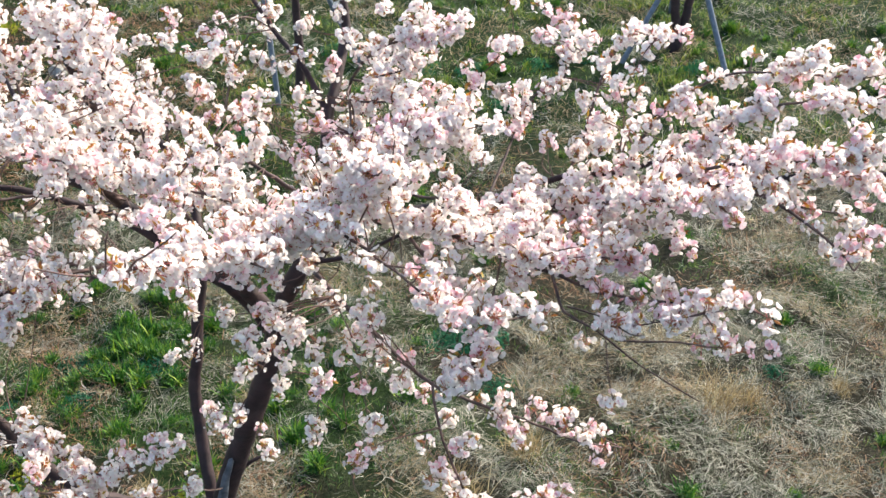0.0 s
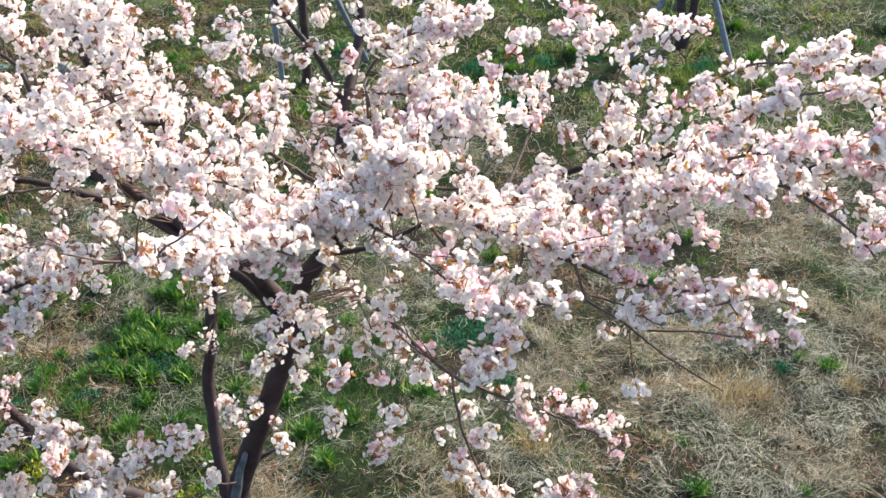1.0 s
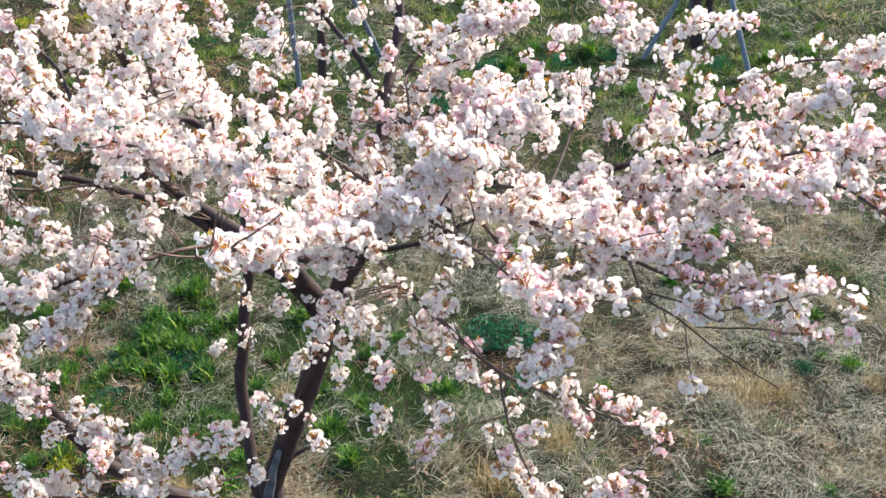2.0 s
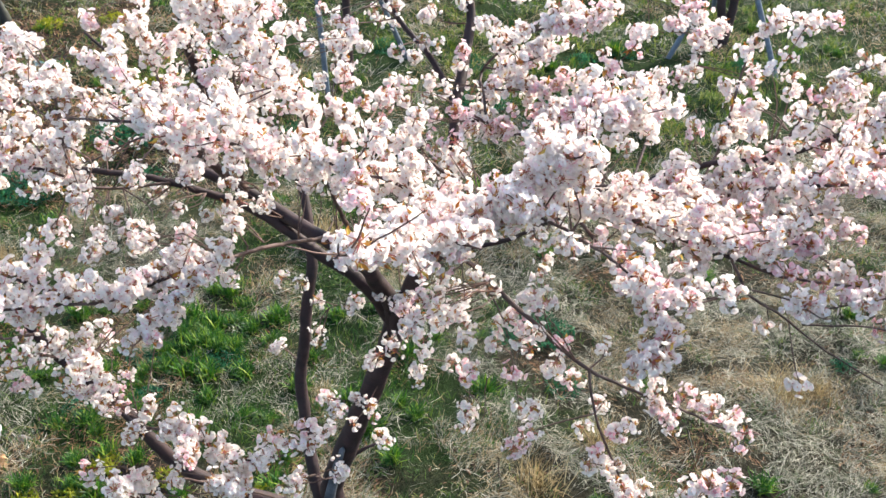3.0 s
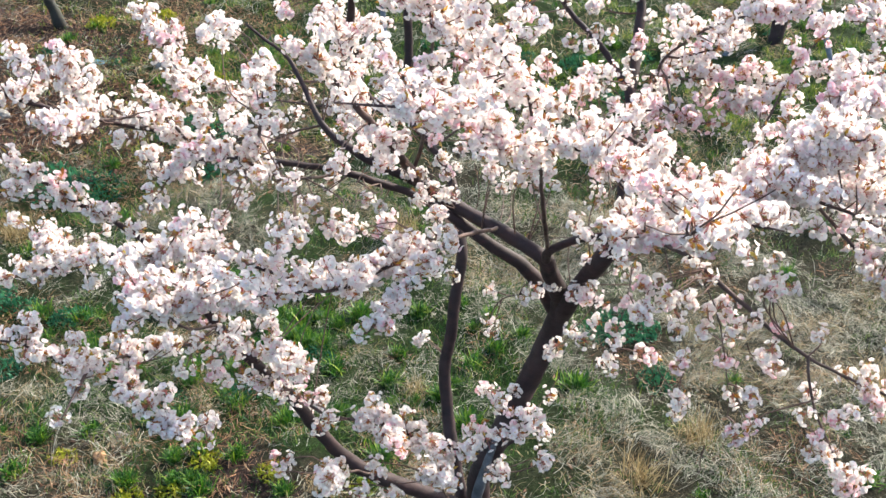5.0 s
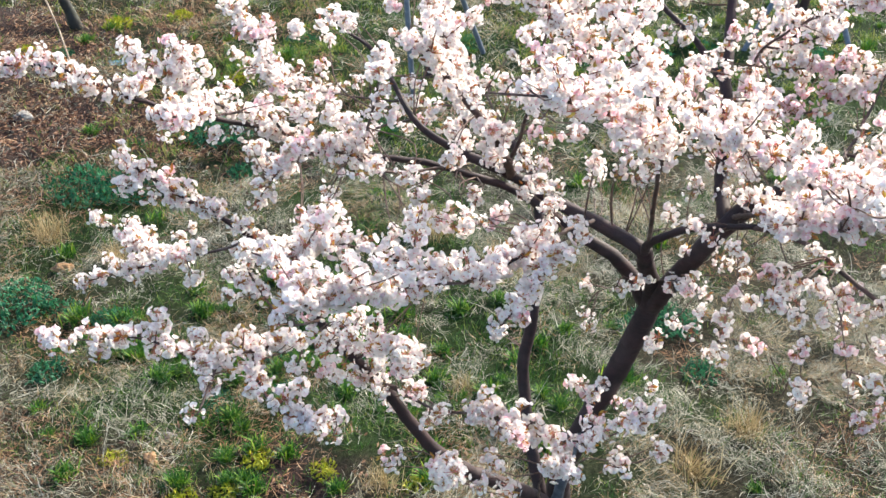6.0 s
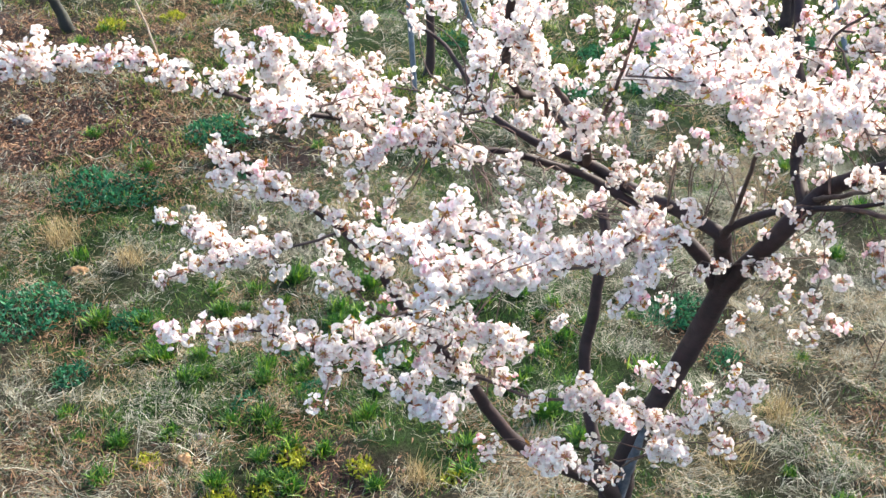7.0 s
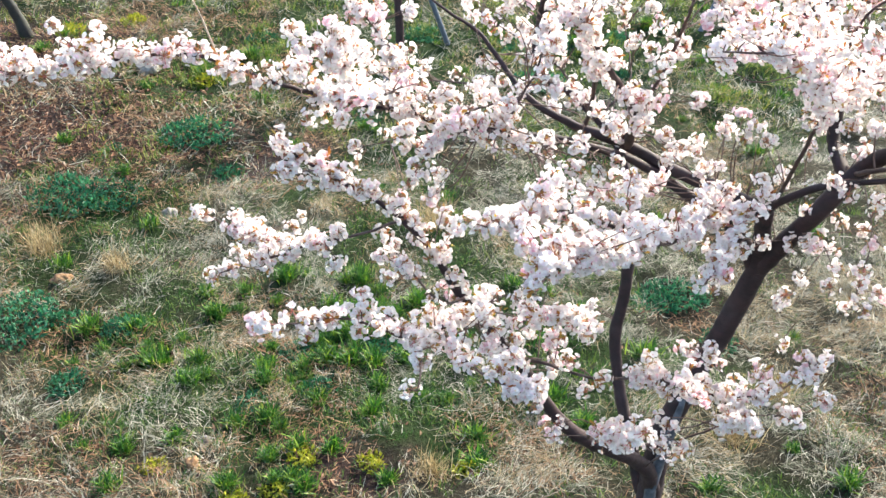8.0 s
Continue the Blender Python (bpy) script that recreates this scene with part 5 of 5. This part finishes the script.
for x, y, s in [(0.21, 6.45, 0.9), (0.05, 6.4, 0.7), (-2.3, 5.75, 0.7), (-3.6, 6.5, 0.9), (-3.9, 6.0, 0.9), (-4.36, 6.64, 1.3), (-4.0, 6.7, 1.0), (-4.21, 8.33, 1.3), (-3.9, 8.3, 1.1), (-3.23, 9.21, 1.2), (0.35, 5.9, 0.8), (-2.75, 5.65, 0.6), (-2.4, 6.15, 0.6), (2.2, 6.05, 0.6), (-1.9, 6.1, 0.6), (-2.95, 8.6, 0.9)]:
    plant(WEED_KINDS[place_rng.integers(3)], x, y, s, "low blue-green leafy weed patch in the grass", "leafy weeds", "leafy_weed")
for _ in range(420):
    x, y = place_rng.uniform(-6.0, 3.5), place_rng.uniform(4.6, 11.5)
    if place_rng.uniform() < 0.30 * max(0, green_at(x, y) - 0.45):
        plant(WEED_KINDS[place_rng.integers(3)], x, y, place_rng.uniform(0.5, 1.0), "low blue-green leafy weed patch in the grass", "leafy weeds", "leafy_weed")
YELLOW_KIND = weed_mesh(66, 170, 0.11, YELLOW_WEED)
for x, y, s in [(-2.44, 5.08, 1.0), (-2.6, 4.86, 0.9), (-3.3, 5.14, 0.9), (-2.05, 5.0, 0.8), (-2.85, 4.78, 1.0), (-1.5, 4.9, 0.8), (-4.6, 11.6, 1.4), (-4.0, 11.9, 1.3), (-3.2, 10.4, 1.2), (-5.4, 11.0, 1.3)]:
    plant(YELLOW_KIND, x, y, s, "small yellow-green leafy weed in brown thatch", "yellow weeds", "leafy_weed")
for x, y, s in [(1.75, 5.75, 1.2), (1.95, 5.8, 0.9), (0.1, 4.95, 1.3), (0.5, 5.3, 1.0), (-1.35, 7.5, 1.1), (-1.2, 5.75, 0.8), (2.55, 5.85, 0.7), (-1.7, 4.9, 0.9), (0.45, 7.4, 0.8), (-4.3, 7.6, 1.1), (-3.7, 7.2, 1.0)]:
    plant(STRAW_KINDS[place_rng.integers(2)], x, y, s, "clump of tall golden dry straw grass", "straw clumps", "straw_clump")


# ---- blades ----
NEAR = (-6.0, 4.2, 4.2, 8.6)
FAR = (-7.6, 8.6, 5.8, 13.4)
open_ = lambda x, y: 0.12 if (int(x // 0.05), int(y // 0.05)) in GROWN else 1.0
dry = lambda x, y: open_(x, y) * (1 - 0.45 * patch(x, y, -4.5, 7.6, 1.6, 1.9)) * max(0.03, 1.0 - 0.95 * max(0, green_at(x, y) - 0.15) - 0.8 * max(0, soil_at(x, y))) * min(1.0, max(0.05, 0.58 + 2.3 * fbm(x, y, 2.3, 17.0) + 1.1 * fbm(x, y, 7.0, 23.0)))
tan = lambda x, y: dry(x, y) * min(1.0, max(0.0, 0.1 + 2.4 * fbm(x, y, 1.3, 51.0) + 0.6 * patch(x, y, 1.7, 5.75, 0.45, 0.3) + 0.7 * patch(x, y, 0.2, 5.0, 0.6, 0.3) + 0.6 * patch(x, y, -2.2, 4.8, 1.4, 0.35) + 0.35 * patch(x, y, -3.6, 6.6, 1.6, 1.2)))
clump = lambda x, y: min(1.0, max(0.0, 0.15 + 2.8 * fbm(x, y, 3.2, 14.0) + 1.6 * fbm(x, y, 9.0, 31.0)))
wet = lambda x, y: max(0.0, green_at(x, y) - 0.2) * (0.02 + clump(x, y)) * (1 - 0.7 * max(0, min(1, soil_at(x, y))))
ribbons("dry_stems", 1300, NEAR, dry, (0.12, 0.36), (0.0016, 0.003), (0.0, 0.8), PALE_STEM, "scattered long pale dry stems", 15, bend=0.4)
ribbons("dry_grass", 105000, NEAR, dry, (0.04, 0.19), (0.0012, 0.0030), (-0.05, 0.55), STRAW, "matted grey straw-coloured dry grass", 11, bend=0.9, flow=0.6)
ribbons("tan_grass", 26000, NEAR, tan, (0.04, 0.18), (0.0014, 0.003), (-0.05, 0.8), TAN_STRAW, "tan brown patches of dry grass", 16, bend=0.8, flow=0.5)
red = lambda x, y: min(1.0, max(0.0, 0.9 * patch(x, y, -2.2, 4.95, 1.7, 0.5) + 0.5 * patch(x, y, -4.3, 5.6, 0.9, 0.6) + 0.5 * patch(x, y, -3.4, 9.0, 1.2, 0.7) + 0.6 * patch(x, y, -4.5, 7.8, 1.3, 1.3) + 1.6 * fbm(x, y, 1.5, 71.0) - 0.2 + 0.3 * min(1.0, max(0.0, -1.2 - x))))
ribbons("dead_thatch", 26000, (-6.0, 4.2, 4.2, 10.0), red, (0.03, 0.13), (0.002, 0.0042), (-0.05, 0.7), RED_THATCH, "reddish brown matted dead grass", 20, bend=0.9, flow=0.2, steps=2)
speckle = lambda x, y: min(1.0, max(0.0, -0.05 + 2.4 * fbm(x, y, 2.6, 83.0) + 1.5 * fbm(x, y, 7.5, 91.0))) * open_(x, y) * (1 - 0.6 * max(0, min(1, soil_at(x, y))))
ribbons("green_grass", 22000, NEAR, speckle, (0.025, 0.085), (0.0022, 0.0045), (0.2, 1.3), GRASS, "scattered sprouts of green grass in thatch", 22, steps=2)
ribbons("dry_grass", 30000, FAR, dry, (0.06, 0.22), (0.0025, 0.005), (0.0, 0.6), STRAW, "matted grey straw-coloured dry grass", 12, bend=0.8, flow=0.5, steps=2)
ribbons("tan_grass", 13000, FAR, lambda x, y: (1 - 0.85 * max(0, min(1, soil_at(x, y)))) * min(1.0, max(0.04, 0.1 + 2.2 * fbm(x, y, 1.1, 51.0))), (0.06, 0.22), (0.003, 0.005), (0.0, 0.7), TAN_STRAW, "tan brown patches of dry grass", 17, bend=0.8, steps=2)
ribbons("dead_thatch", 12000, (-7.4, 8.8, -1.8, 13.0), lambda x, y: min(1.0, max(0.03, 0.2 + 2.0 * fbm(x, y, 1.3, 37.0) + 0.5 * patch(x, y, -5.4, 11.2, 1.8, 1.6))), (0.04, 0.15), (0.003, 0.006), (0.0, 0.7), RED_THATCH, "rusty brown matted dead grass", 24, bend=0.9, steps=2)
ribbons("green_grass", 15000, NEAR, wet, (0.03, 0.11), (0.003, 0.0055), (0.4, 1.4), GRASS, "short green meadow grass", 13)
ribbons("green_grass", 17000, FAR, wet, (0.04, 0.12), (0.004, 0.008), (0.3, 1.3), GRASS, "short green meadow grass", 14, steps=2)
# blades with the sunlight painted in, mixed among the plain far grass
ribbons("green_grass", 24000, FAR, lambda x, y: wet(x, y) * min(1.0, max(0.08, 0.35 + 2.2 * fbm(x, y, 1.6, 97.0))), (0.04, 0.12), (0.004, 0.008), (0.3, 1.3), SUNNY_GRASS, "meadow grass coloured yellow-green as if sunlit", 23, steps=2)
ROUND = (-9.5, -4.0, 8.0, 16.5)
outside = lambda x, y: 0.0 if (-7.4 < x < 5.6 and 8.6 < y < 13.3) or (-5.9 < x < 4.1 and 4.3 < y < 8.7) else min(1.0, max(0.06, 0.5 + 1.6 * fbm(x, y, 0.8, 61.0)))
outside_green = lambda x, y: outside(x, y) * min(1.0, max(0.05, 0.5 - 1.6 * fbm(x, y, 0.8, 61.0)))
ribbons("dry_grass", 42000, ROUND, outside, (0.1, 0.28), (0.0035, 0.007), (-0.05, 0.5), STRAW, "matted grey straw-coloured dry grass", 18, flow=0.6, steps=2)
ribbons("green_grass", 26000, ROUND, outside_green, (0.05, 0.14), (0.006, 0.011), (0.3, 1.3), GRASS, "short green meadow grass", 19, steps=2)


# fallen leaves
h = Heap()
leaf_rng = np.random.default_rng(77)
for _ in range(26000):
    x, y = leaf_rng.uniform(-7.5, 5), leaf_rng.uniform(4.3, 13)
    if leaf_rng.uniform() < max(0.01, soil_at(x, y) * 0.7):
        leaf(h, np.array([x, y, height_at(x, y) + 0.008]), leaf_rng.normal(0, 1, 3) * (1, 1, 0.25), leaf_rng.uniform(0.03, 0.065), leaf_rng, 0)
for _ in range(6500):
    x, y = leaf_rng.normal(-4.9, 1.3), leaf_rng.normal(9.7, 1.0)
    if y < 13 and soil_at(x, y) > 0.12:
        leaf(h, np.array([x, y, height_at(x, y) + leaf_rng.uniform(0.01, 0.04)]), leaf_rng.normal(0, 1, 3) * (1, 1, 0.3), leaf_rng.uniform(0.03, 0.065), leaf_rng, 0)
tagged(new("leaf_litter", h.mesh("leaf_litter", [LITTER])), "curled brown fallen leaves on bare soil", "leaves", kind="stuff")


# ---- stones ----
def stone(x, y, sx, sy, sz, mat, label, seed):
    bm = bmesh.new()
    bmesh.ops.create_icosphere(bm, subdivisions=4, radius=1.0)
    for v in bm.verts:
        k = 1 + 0.45 * noise.noise(v.co * 1.4 + Vector((seed, 0, 0))) + 0.2 * noise.noise(v.co * 3.4 + Vector((0, seed, 0))) + 0.06 * noise.noise(v.co * 9)
        v.co = Vector((v.co.x * sx, v.co.y * sy, v.co.z * sz)) * k
    for f in bm.faces:
        f.smooth = True
    me = bpy.data.meshes.new("stone")
    bm.to_mesh(me)
    bm.free()
    me.materials.append(mat)
    ob = new("stone", me)
    ob.location = (x, y, height_at(x, y) + sz * 0.45)
    return tagged(ob, label, "stone", "loose stones")


stone(-3.39, 7.95, 0.06, 0.05, 0.05, STONE, "small pale grey stone half sunk in grass", 1)
stone(-5.04, 9.6, 0.075, 0.06, 0.05, STONE, "grey stone among fallen leaves", 2)
stone(-3.07, 5.12, 0.042, 0.05, 0.05, OCHRE, "ochre brown stone among dry grass", 3)
stone(-3.01, 5.35, 0.045, 0.03, 0.025, STONE, "small flat buff stone on the ground", 4)
stone(-4.1, 7.2, 0.07, 0.05, 0.03, OCHRE, "rust brown lump lying in dry grass", 5)
stone(-3.75, 10.6, 0.10, 0.08, 0.06, STONE, "pale grey stone in far grass", 6)


# ---- a scrap of litter ----
m, n, links, b = material("blue_plastic")
co = n.new("ShaderNodeTexCoord")
t = noise_tex(n, links, 30.0, 4, 0.6, co.outputs["Object"])
r = ramp(n, [(0.3, (0.10, 0.24, 0.32)), (0.7, (0.22, 0.42, 0.50))])
links.new(t.outputs["Fac"], r.inputs[0])
links.new(r.outputs[0], b.inputs["Base Color"])
b.inputs["Roughness"].default_value = 0.4
bm = bmesh.new()
bmesh.ops.create_grid(bm, x_segments=10, y_segments=8, size=0.5)
for v in bm.verts:
    v.co = Vector((v.co.x * 0.17 + 0.02 * noise.noise(v.co * 3), v.co.y * 0.10, 0.02 + 0.025 * noise.noise(v.co * 5 + Vector((4, 0, 0)))))
bmesh.ops.solidify(bm, geom=bm.faces[:], thickness=0.002)
me = bpy.data.meshes.new("plastic_scrap")
bm.to_mesh(me)
bm.free()
me.materials.append(m)
scrap = new("plastic_scrap", me)
scrap.location = (-4.44, 10.77, height_at(-4.44, 10.77))
tagged(scrap, "crumpled scrap of blue plastic lying in the grass", "litter")


# ---- young trees behind and their stakes ----
def far_tree(base, stems, r, seed, label, mat=BARK):
    """A staked tree: stems from one base, limbs above, limbs out of the picture."""
    rng = np.random.default_rng(seed)
    root = tagged(empty("cherry_tree", base), label, "tree", "trees behind")
    bx, by, bz = base
    tops = []
    for k, (dx, dy, top) in enumerate(stems):
        rows = [(bx + dx * s + 0.02 * math.sin(9 * s + k), by + dy * s, -0.05 + (top + 0.05) * s, r * (1.25 - 0.6 * s) * (1.25 if s == 0 else 1)) for s in (0, 0.12, 0.4, 0.7, 1.0)]
        wood("trunk" if k == 0 else "limb", rows, 10, mat, root)
        tops.append(rows[-1][:3])
    for tp in tops:
        for k in range(4):
            a = rng.uniform(0, 6.28)
            end = np.array(tp) + (math.cos(a) * rng.uniform(0.5, 1.1), math.sin(a) * rng.uniform(0.5, 1.1), rng.uniform(0.5, 1.2))
            mid_ = (np.array(tp) + end) / 2 + rng.normal(0, 0.08, 3)
            wood("limb", [(*tp, r * 0.5), (*mid_, r * 0.35), (*end, r * 0.12)], 7, mat, root)


far_tree((2.36, 11.25, 0.0), [(-0.1, 0.1, 1.9), (0.5, 0.25, 1.9)], 0.055, 1, "staked young cherry tree with two dark stems")
far_tree((-1.38, 10.35, 0.0), [(0.05, 0.05, 1.9)], 0.05, 2, "staked young cherry tree with a dark trunk")
far_tree((-5.06, 11.72, 0.0), [(-0.95, 0.2, 2.2)], 0.062, 3, "leaning tree with a dark mossy trunk", BARK_OLD)


def stake(rows, r, label):
    """A grey timber stake with a slightly bevelled head."""
    a, c = Vector(rows[0]), Vector(rows[1])
    v, f = tube([a.lerp(c, s) for s in (0, 0.02, 0.25, 0.5, 0.75, 0.98, 1)], [r * 0.9, r, r * 1.03, r, r * 0.98, r * 0.97, r * 0.8], 12, 0.02, np.random.default_rng(3))
    ob = new("tree_stake", mesh_from("tree_stake", v, f, [POLE], smooth=True))
    return tagged(ob, label, "stake", "tree stakes")


stake([(2.79, 10.38, -0.1), (2.22, 11.2, 1.75)], 0.027, "slanting grey-painted stake propping a young tree")
stake([(1.72, 10.85, -0.1), (2.62, 11.2, 1.6)], 0.026, "slanting grey-painted stake propping a young tree")
stake([(2.5, 12.3, -0.1), (2.36, 11.3, 1.7)], 0.026, "slanting grey-painted stake propping a young tree")
stake([(-1.52, 9.93, -0.1), (-1.62, 9.93, 2.0)], 0.025, "upright grey-painted stake beside a young tree")
stake([(-0.79, 10.95, -0.1), (-1.40, 10.4, 1.7)], 0.025, "slanting grey-painted stake propping a young tree")
